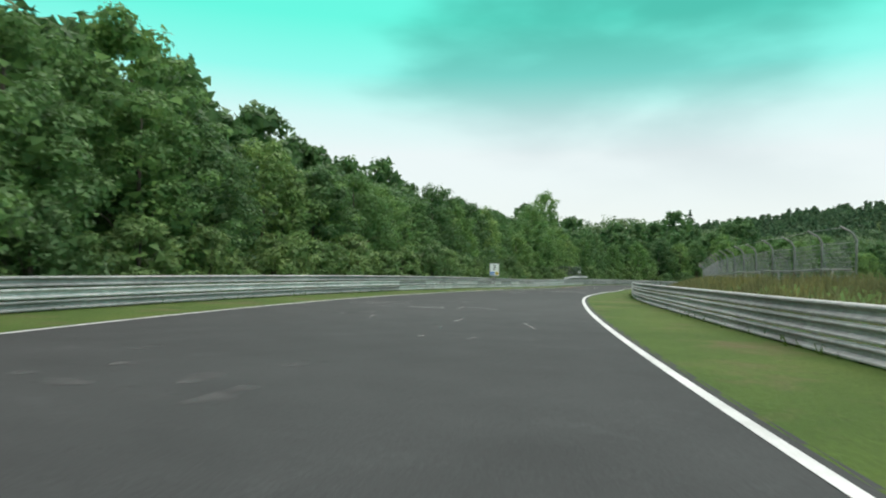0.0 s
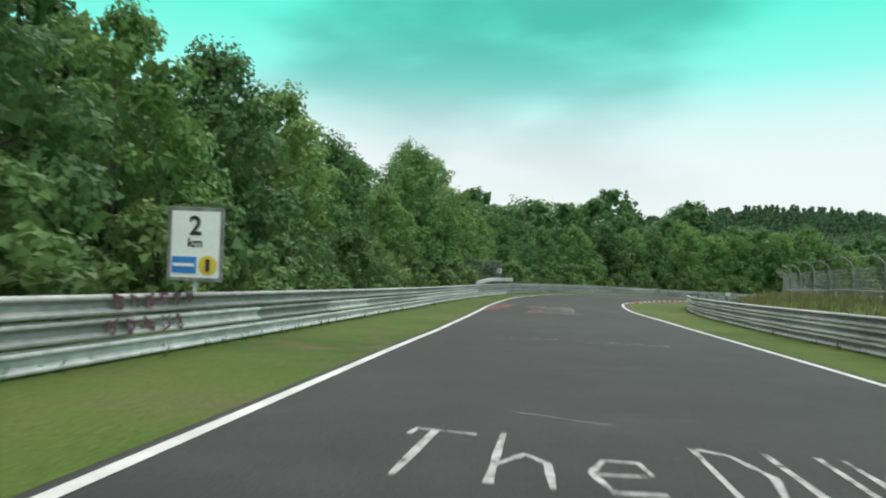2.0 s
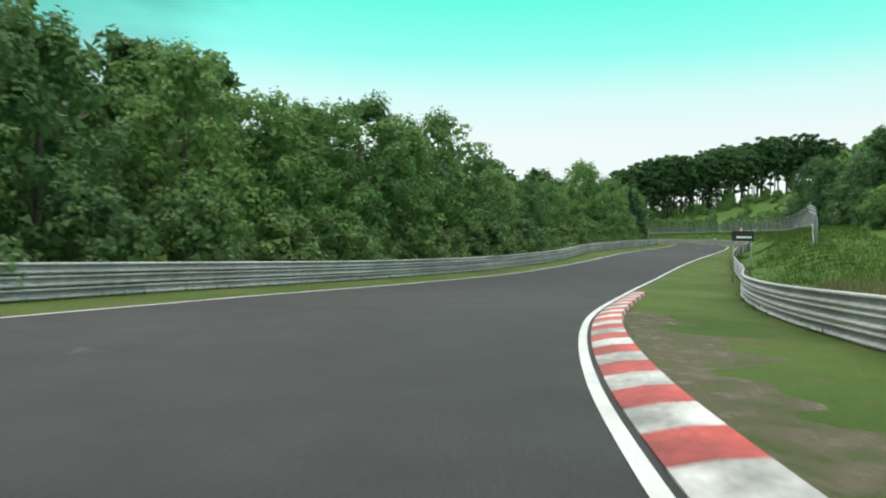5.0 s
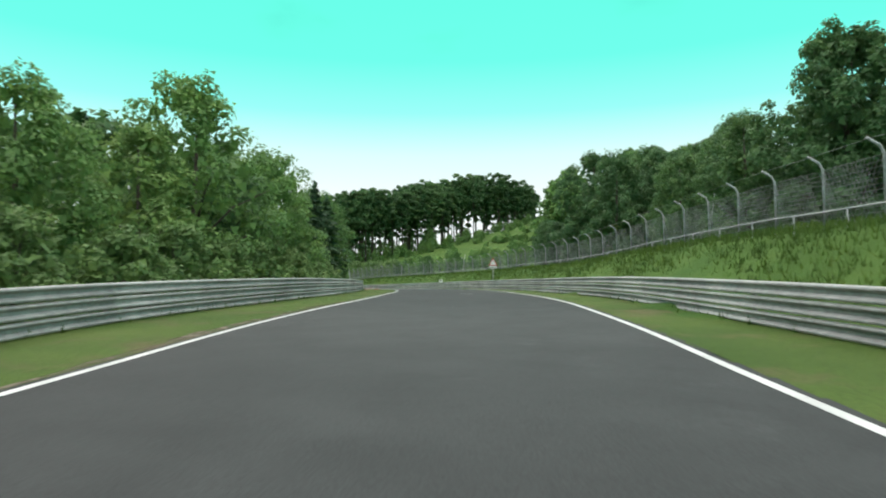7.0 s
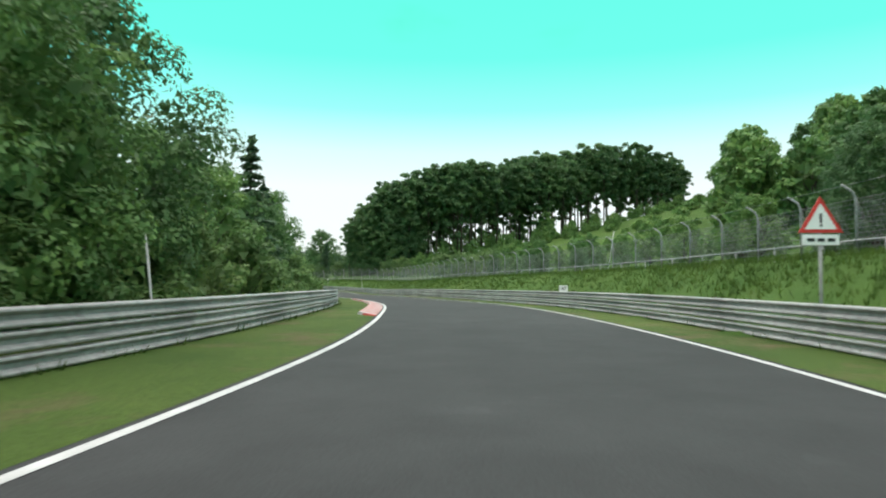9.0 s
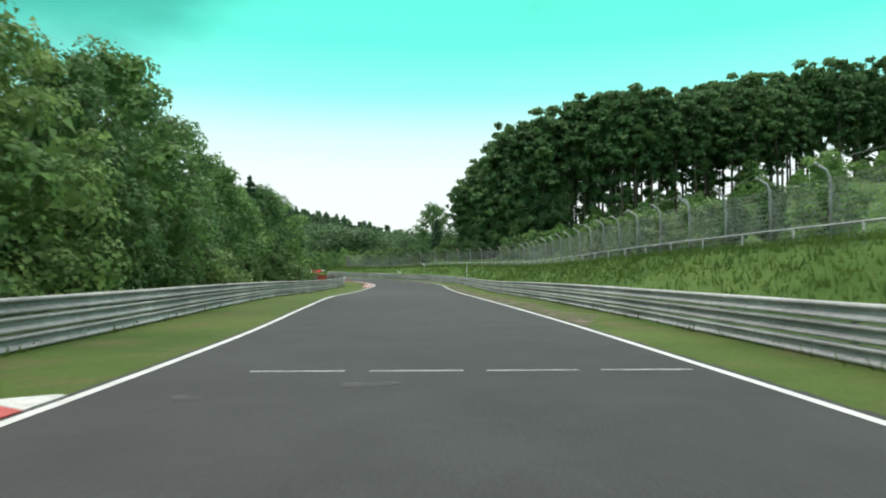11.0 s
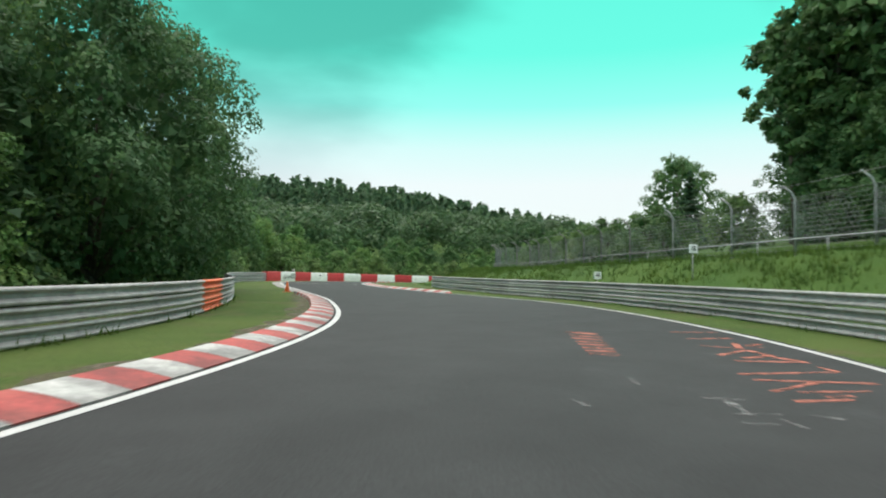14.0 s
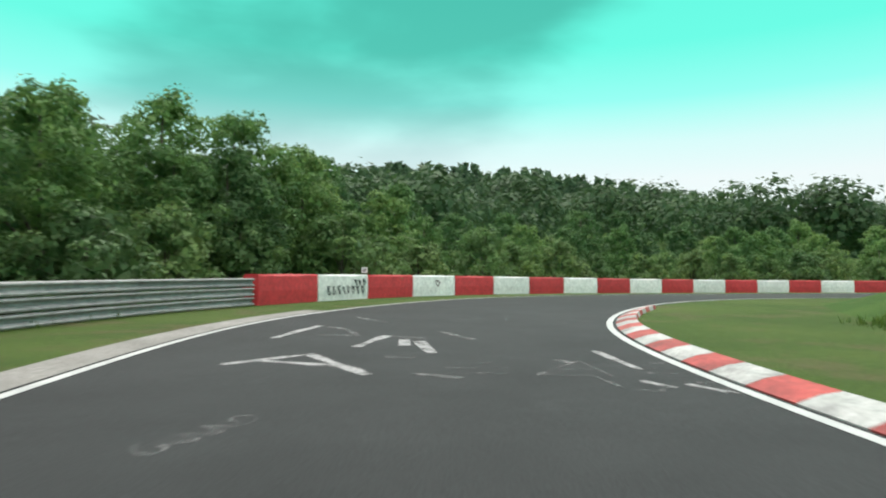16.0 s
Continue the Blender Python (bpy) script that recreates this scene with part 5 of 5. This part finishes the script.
def paint(lines, mat, thick=0.12, fade=0.35):
    """Brush strokes on the asphalt, each a line of (s, lateral) points."""
    verts, faces = [], []
    for line in lines:
        dense = [(a + (c - a) * k / 5, d + (e - d) * k / 5) for (a, d), (c, e) in zip(line[:-1], line[1:]) for k in range(5)] + [line[-1]]
        base = len(verts)
        for i, (a, d) in enumerate(dense):
            p, q = dense[max(i - 1, 0)], dense[min(i + 1, len(dense) - 1)]
            dx, dy = q[0] - p[0], q[1] - p[1]
            l = math.hypot(dx, dy) + 1e-9
            t = thick * rng.uniform(1 - fade, 1 + fade) / 2
            verts.append(place(a - dy / l * t, d + dx / l * t, 0.006))
            verts.append(place(a + dy / l * t, d - dx / l * t, 0.006))
        faces += [(base + 2 * i, base + 2 * i + 1, base + 2 * i + 3, base + 2 * i + 2) for i in range(len(dense) - 1)]
    return tagged(new("road_paint", mesh_of("road_paint", verts, faces, mat)), "worn brush strokes painted on the asphalt", "road marking", "chalk marks on the road", "structure")


def scrawl(s, lat, count, step, tall, wide, turn, seed):
    """A row of loose unreadable loops and hooks standing in for handwriting."""
    r = np.random.default_rng(seed)
    ct, st = math.cos(radians(turn)), math.sin(radians(turn))
    out = []
    for k in range(count):
        p, q, m = r.uniform(0, 6), r.uniform(0, 6), r.uniform(0.8, 1.5)
        line = []
        for j in range(9):
            u, w = k * step + wide * (0.5 + 0.5 * math.cos(j * 0.62 * m + p)), tall * (0.5 + 0.5 * math.sin(j * 0.78 + q))
            line.append((s + w * ct + u * st, lat + u * ct - w * st))
        out.append(line)
    return out


paint([[(430.3, -1.95), (431.2, -1.1), (429.6, -0.2)], [(430.6, -1.55), (430.2, -0.55)]], CHALK_BRIGHT, 0.15)
paint([[(433.0, -2.1), (435.2, -2.0)], [(432.0, -0.6), (433.6, -0.35)], [(433.0, 0.0), (432.2, 0.08)], [(432.8, 0.25), (431.4, 0.5)]], CHALK_BRIGHT, 0.16)
paint([[(435.2, -2.0), (434.6, -1.3), (433.5, -0.8), (433.6, -1.6)], [(433.6, -0.35), (433.2, 0.3)], [(429.5, 0.55), (429.4, 0.75)], [(431.0, -0.1), (430.9, 0.3)]], CHALK_WHITE, 0.12)
paint([[(431.7, 2.75), (430.0, 2.85)], [(429.2, 2.6), (428.8, 2.8)], [(429.0, 3.0), (428.5, 3.25)]], CHALK_BRIGHT, 0.10)
paint([[(434.4, 0.5), (433.1, 1.1)], [(429.7, 0.3), (429.4, 0.8)], [(437.5, -2.1), (436.1, -0.8)], [(430.8, 2.0), (430.5, 2.2)]], CHALK_WHITE, 0.14)
paint([[(387.4, 0.61), (387.0, 1.14)], [(386.7, 0.56), (386.4, 1.07)], [(386.2, 0.52), (385.9, 1.01)], [(385.6, 0.49), (385.4, 0.97)], [(385.2, 0.47), (385.0, 0.93)], [(384.7, 0.46), (384.6, 0.91)], [(384.3, 0.44), (384.2, 0.88)], [(383.9, 0.44), (383.8, 0.86)]], CHALK_RED, 0.16)
paint([[(387.7, 2.80), (387.7, 3.81)], [(386.4, 2.63), (386.6, 3.51)], [(385.3, 2.45), (385.0, 2.96), (385.8, 3.21)], [(385.7, 3.60), (385.4, 3.27), (385.2, 3.41)], [(384.1, 2.32), (384.8, 2.98), (384.1, 3.06), (383.8, 2.51)], [(383.5, 2.30), (383.5, 3.24), (384.2, 2.95)]], CHALK_RED, 0.10)
paint([[(382.3, 1.94), (382.7, 3.23), (383.1, 3.18)], [(381.9, 1.96), (381.9, 3.23)], [(381.2, 1.90), (381.9, 2.64)], [(381.2, 2.13), (381.4, 2.89)], [(380.7, 1.91), (380.9, 2.50)], [(381.0, 2.30), (381.1, 2.59)]], CHALK_RED, 0.075)
paint([[(380.7, 1.10), (380.7, 1.50)], [(380.6, 1.30), (379.9, 1.31)], [(380.0, 1.07), (380.1, 1.58)], [(379.7, 1.14), (379.7, 1.43)], [(379.9, 1.50), (379.6, 1.58)], [(380.1, 1.79), (380.0, 2.01)], [(381.8, 0.63), (381.3, 0.64)], [(380.4, -0.10), (380.1, 0.03)]], CHALK_WHITE, 0.08)
paint(scrawl(426.7, -1.35, 5, 0.22, 0.25, 0.2, 62, 5), CHALK_WHITE, 0.03)
for k in range(9):
    a = 75.9 + 0.52 * k
    paint([[(a, -3.42), (a + 0.22, -3.1), (a + 0.10, -2.72), (a - 0.16, -2.66), (a - 0.2, -2.85)]], CHALK_BRIGHT, 0.045)
paint([[(77.9, 0.89), (78.1, 0.68), (78.0, 0.53), (77.6, 0.58), (77.8, 0.83)], [(78.3, 1.04), (78.0, 1.06), (77.9, 1.16)], [(78.2, 1.34), (77.9, 1.32), (77.8, 1.23)], [(78.0, 1.58), (78.4, 1.76), (78.2, 1.8), (78.0, 1.74), (78.0, 1.91)]], CHALK_BRIGHT, 0.045)
paint([[(76.3, -1.67), (76.6, -1.68), (76.9, -1.49), (76.9, -1.17), (76.7, -0.84), (76.4, -0.71)], [(77.1, -1.12), (77.4, -1.29), (77.5, -1.56), (77.4, -1.88), (77.1, -1.86), (77.1, -1.13), (77.1, -0.21)], [(76.4, -0.45), (76.4, -0.17)]], CHALK_BRIGHT, 0.06)
paint([[(77.3, -1.05), (77.8, -0.33), (77.8, -0.76), (78.0, -1.04), (78.3, -1.09), (78.0, -1.93)], [(78.8, -2.09), (79.1, -2.11), (78.9, -1.81), (79.0, -1.48), (79.5, -1.22), (79.3, -0.79), (78.9, -0.7), (78.8, -0.91)], [(80.1, -0.75), (79.9, -0.99)], [(78.5, -2.05), (78.55, -1.95)], [(77.9, -1.98), (77.95, -1.88)]], CHALK_BRIGHT, 0.06)
paint(scrawl(84.2, -2.9, 9, 0.52, 0.8, 0.42, 0, 45), CHALK_BRIGHT, 0.06)
paint(scrawl(98.5, -2.2, 10, 0.40, 0.7, 0.32, 0, 46), CHALK_WHITE, 0.05)
paint([[(253.5, -2.2), (253.9, -1.8), (252.6, -1.6)], [(252.8, -1.9), (252.3, -1.5)]], CHALK_WHITE, 0.09)
paint(scrawl(112.7, -3.1, 9, 0.82, 0.55, 0.6, 85, 6), CHALK_RED, 0.11)
paint(scrawl(112.9, -2.9, 9, 0.82, 0.45, 0.5, 85, 7), CHALK_RED, 0.08)
paint([[(114.7, -1.6), (114.6, -0.9), (114.1, -1.0), (114.3, -1.6)], [(113.5, -1.5), (113.6, -0.9), (113.0, -0.85), (112.9, -1.5), (113.5, -1.5)], [(112.2, -1.6), (112.1, -0.6)]], CHALK_RED, 0.13)
paint([[(112.7, -1.4), (112.95, -0.9), (112.5, -0.8), (112.45, -1.4)], [(111.9, -1.2), (112.0, -0.5)]], CHALK_YELLOW, 0.10)
paint([[(113.1, 0.95), (112.6, -0.6), (112.0, 0.85)], [(113.15, 0.18), (112.5, 0.2), (111.8, 0.05)]], CHALK_YELLOW, 0.10)
paint([[(114.3, -0.8), (113.6, 0.7), (113.4, -0.6)], [(115.0, -0.8), (115.1, 0.0), (114.9, 0.75)]], CHALK_BRIGHT, 0.07)
paint(scrawl(116.1, -1.4, 3, 0.75, 0.6, 0.6, 4, 9) + scrawl(117.9, -1.7, 4, 0.62, 0.9, 0.5, 4, 10), CHALK_BRIGHT, 0.07)
paint(scrawl(115.9, 0.0, 2, 0.35, 0.9, 0.3, 2, 11) + scrawl(117.6, -0.1, 2, 0.4, 1.3, 0.35, 2, 12), CHALK_BRIGHT, 0.07)

paint([[(56.8, -1.0), (57.2, -0.3), (57.0, 0.1), (56.7, 0.2), (56.6, -0.4), (56.75, -0.9)], [(57.2, 0.6), (57.5, 0.7), (57.4, 1.4), (56.95, 1.9), (56.8, 1.75), (57.0, 1.65)]], CHALK_BRIGHT, 0.055)
paint([[(57.8, -3.4), (58.3, -2.1)], [(56.9, -2.3), (56.9, -1.4)], [(57.6, -2.1), (58.4, -1.4)], [(58.4, -3.5), (58.9, -2.3)], [(58.9, -3.3), (59.4, -2.2)], [(59.4, -2.6), (59.5, -1.6)]], CHALK_BRIGHT, 0.05)
paint([[(60.7, -2.7), (61.1, -1.7)], [(61.0, -1.4), (61.4, -0.4)], [(61.6, -2.4), (61.9, -1.2)], [(62.2, -1.0), (62.5, 0.0)], [(59.7, -0.9), (60.2, -0.4)], [(58.1, -0.8), (58.4, -0.6)], [(58.3, 0.5), (59.1, 0.3)], [(60.4, 0.2), (60.6, 0.6)]], CHALK_WHITE, 0.07)
for k in range(14):
    s, lat = rng.uniform(54, 68), rng.uniform(-3.0, 2.6)
    paint([[(s, lat), (s + rng.uniform(-0.3, 0.6), lat + rng.uniform(0.2, 0.7))]], CHALK_WHITE, rng.uniform(0.08, 0.22))
paint([[(43.3, -1.50), (43.4, -1.02)], [(42.3, 0.02), (43.0, 0.01)], [(41.3, 0.63), (42.3, 0.71)], [(41.6, 0.08), (41.9, 0.10)], [(41.9, -0.48), (41.9, -0.27)], [(43.6, 0.61), (44.2, 0.79)], [(42.4, -2.01), (42.6, -1.95)], [(44.6, -2.13), (45.1, -1.88)], [(42.1, -1.48), (42.1, -0.85)]], CHALK_SMUDGE, 0.30)
paint([[(54.4, -3.62), (55.2, -3.05)], [(52.6, -2.06), (54.0, -0.94)], [(47.6, 1.42), (47.9, 1.52)], [(50.4, 1.26), (49.7, 1.53)], [(51.4, 1.55), (53.0, 1.50)], [(47.5, 2.35), (47.9, 2.45)], [(51.7, 3.18), (50.2, 3.45)], [(52.7, 2.55), (52.7, 2.77)], [(51.6, -0.59), (53.0, -0.88)]], CHALK_WHITE, 0.10)
paint([[(287.5, 0.57), (287.6, 0.79)], [(288.4, 2.19), (288.1, 2.16)], [(288.6, 0.32), (288.3, 0.89)], [(287.1, 0.59), (287.3, 0.91)], [(287.7, 1.45), (288.1, 1.74)], [(309.7, -2.71), (309.9, -2.31)], [(310.4, -1.12), (310.6, -0.52)]], CHALK_SMUDGE, 0.28)
paint([[(135.9, -0.9), (136.2, -0.85)], [(135.6, -0.75), (136.2, -0.5), (136.1, -0.25), (135.5, -0.3), (135.6, -0.75)], [(136.0, 0.2), (136.0, -0.08), (135.75, -0.05), (135.5, 0.15), (135.45, -0.2)]], CHALK_BRIGHT, 0.05)
paint([[(135.95, 0.35), (135.88, 0.42)], [(135.9, 0.6), (135.6, 0.8)], [(135.9, 1.05), (135.2, 0.5)]], CHALK_BRIGHT, 0.05)
paint(scrawl(134.75, -0.75, 4, 0.32, 0.3, 0.22, 6, 24), CHALK_WHITE, 0.04)
paint(scrawl(144.3, 1.2, 5, 0.46, 0.4, 0.36, 86, 25), CHALK_BRIGHT, 0.05)
paint([[(149.2 + 0.55 * math.sin(k * 0.63), -2.5 + 0.75 * math.cos(k * 0.63)) for k in range(11)]], CHALK_WHITE, 0.07)
paint([[(148.15, 3.85), (148.1, 4.45)], [(147.95, 4.0), (147.9, 4.42)], [(147.75, 4.15), (147.65, 4.38)]], CHALK_YELLOW, 0.2)
paint([[(229.6, -1.3), (229.9, -1.0), (229.3, -0.6)], [(223.7, 1.0), (223.6, 1.4)], [(222.5, 1.6), (222.3, 1.8)]], CHALK_WHITE, 0.20)
paint([[(226.0, -0.2), (226.0, 0.4)], [(226.4, 1.05), (225.5, 1.25), (225.5, 2.3)], [(227.1, 1.3), (227.1, 2.2), (226.8, 2.35)], [(226.2, 1.3), (226.2, 2.2)]], CHALK_WHITE, 0.07)
paint([[(241.98, 0.39), (240.41, 0.41)], [(241.42, 0.61), (240.4, 0.70)], [(241.7, 0.79), (242.27, 0.92), (240.45, 0.96)]], CHALK_BRIGHT, 0.07)
paint([[(238.7, -2.6), (238.95, -2.2)], [(241.5, -2.1), (242.3, -1.76)], [(235.5, -1.54), (236.1, -1.44)]], CHALK_WHITE, 0.15)
for k in range(9):
    a = 235.4 + 0.55 * k
    paint([[(a, -3.5), (a + 0.15, -2.7), (a + 0.05, -2.1 + 0.3 * math.sin(k * 2.3))]], CHALK_WHITE, 0.10)
paint(scrawl(153.0, -2.4, 7, 0.5, 1.2, 0.45, 12, 31) + scrawl(155.0, -1.6, 4, 0.6, 1.0, 0.5, 12, 32), CHALK_YELLOW, 0.06)
paint([[(274.3, -1.75), (274.3, -1.1)], [(275.3, -1.1), (274.6, -1.0), (274.7, -0.6), (275.2, -0.5)], [(275.0, -0.9), (274.9, -0.5)]], CHALK_WHITE, 0.08)

# ---- sprayed scrawls on rails and barrier ----
def rail_scrawl(s0, s1, low, high, proud, count, mat, thick, seed, label):
    r = np.random.default_rng(seed)
    verts, faces = [], []
    step = (s1 - s0) / count
    for k in range(count):
        line = [(s0 + (k + 0.15 + 0.7 * (0.5 + 0.5 * math.cos(j * 2.1 + r.uniform(0, 1.4)))) * step,
                 low + (high - low) * (0.5 + 0.5 * math.sin(j * 1.8 + r.uniform(0, 1.4)))) for j in range(5)]
        dense = [(a + (c - a) * i / 4, d + (e - d) * i / 4) for (a, d), (c, e) in zip(line[:-1], line[1:]) for i in range(4)] + [line[-1]]
        base = len(verts)
        for i, (a, z) in enumerate(dense):
            p, q = dense[max(i - 1, 0)], dense[min(i + 1, len(dense) - 1)]
            dx, dz = q[0] - p[0], q[1] - p[1]
            l = math.hypot(dx, dz) + 1e-9
            t = thick * r.uniform(0.7, 1.2) / 2
            verts.append(place(a - dz / l * t, rail_at(a, -1) + proud, z + dx / l * t))
            verts.append(place(a + dz / l * t, rail_at(a, -1) + proud, z - dx / l * t))
        faces += [(base + 2 * i, base + 2 * i + 1, base + 2 * i + 3, base + 2 * i + 2) for i in range(len(dense) - 1)]
    return tagged(new("sprayed_scrawl", mesh_of("sprayed_scrawl", verts, faces, mat)), label, "graffiti", "sprayed scrawls", "structure")


rail_scrawl(91.5, 93.4, 0.34, 0.56, 0.096, 5, SCRAWL_DARK, 0.045, 1, "dark unreadable sprayed scrawl on a white rail panel")
rail_scrawl(91.6, 93.6, 0.68, 0.86, 0.096, 6, SCRAWL_DARK, 0.05, 2, "dark unreadable sprayed scrawl on the upper rail beam")
rail_scrawl(78.5, 82.5, 0.36, 0.54, 0.096, 8, SIGN_BLACK, 0.035, 8, "black unreadable sprayed scrawl on a white rail panel")
rail_scrawl(413.8, 422.0, 0.66, 0.86, 0.096, 9, SIGN_WHITE, 0.09, 3, "white sprayed scrawl on the upper rail beam")
rail_scrawl(413.8, 417.0, 0.36, 0.55, 0.096, 4, SIGN_WHITE, 0.08, 4, "white sprayed scrawl on the middle rail beam")
rail_scrawl(444.2, 446.5, 0.20, 0.55, 0.126, 8, SIGN_BLACK, 0.05, 5, "black unreadable scrawl on a white barrier block")
rail_scrawl(445.8, 446.6, 0.55, 0.82, 0.126, 3, SIGN_BLACK, 0.05, 6, "black unreadable scrawl on a white barrier block")
rail_scrawl(451.2, 451.7, 0.45, 0.75, 0.126, 1, SCRAWL_DARK, 0.05, 7, "dark smudge on a white barrier block")

def kerb_bars(s, count, step):
    """Faint red bars across a white kerb block, where lettering has worn off."""
    verts, faces = [], []
    for k in range(count):
        for ds, x in ((0, 0.62 - step * k), (0.5, 0.62 - step * k), (0.5, 0.62 - step * k - step * 0.5), (0, 0.62 - step * k - step * 0.5)):
            z = 0.034 + (x - 0.13) * (0.212 if x < 0.46 else 0.15)
            verts.append(place(s + ds, edge(s, -1) - x, z))
        faces.append((4 * k, 4 * k + 1, 4 * k + 2, 4 * k + 3))
    tagged(new("kerb_lettering", mesh_of("kerb_lettering", verts, faces, CHALK_RED)), "faint worn red lettering on a white kerb block", "road marking", "worn kerb lettering", "structure")


kerb_bars(403.02, 4, 0.11)
kerb_bars(404.85, 4, 0.10)

# ---- bare soil beside the kerbs and the right edge ----


def soil(s0, s1, side, inner, wide, seed):
    r = np.random.default_rng(seed)
    ph = r.uniform(0, 6, 4)
    outer = lambda s: edge(s, side) + side * (inner + wide * min(1, (s - s0) / 3, (s1 - s) / 3) * (0.65 + 0.2 * math.sin(s * 0.9 + ph[0]) + 0.15 * math.sin(s * 2.3 + ph[1]) + 0.1 * math.sin(s * 5.1 + ph[2])))
    tagged(new("bare_soil", strip("bare_soil", s0, s1, lambda s: edge(s, side) + side * inner, outer, 0.005, 0.004, SOIL, 0.3)), "trodden bare soil along the edge of the track", "soil", kind="structure")


soil(112, 134, 1, 0.22, 0.5, 1)
soil(137, 176, 1, 0.70, 2.0, 2)
soil(318, 374, 1, 0.24, 1.5, 3)
soil(212, 232, -1, 0.18, 0.35, 4)
soil(366, 409, -1, 0.82, 0.8, 5)
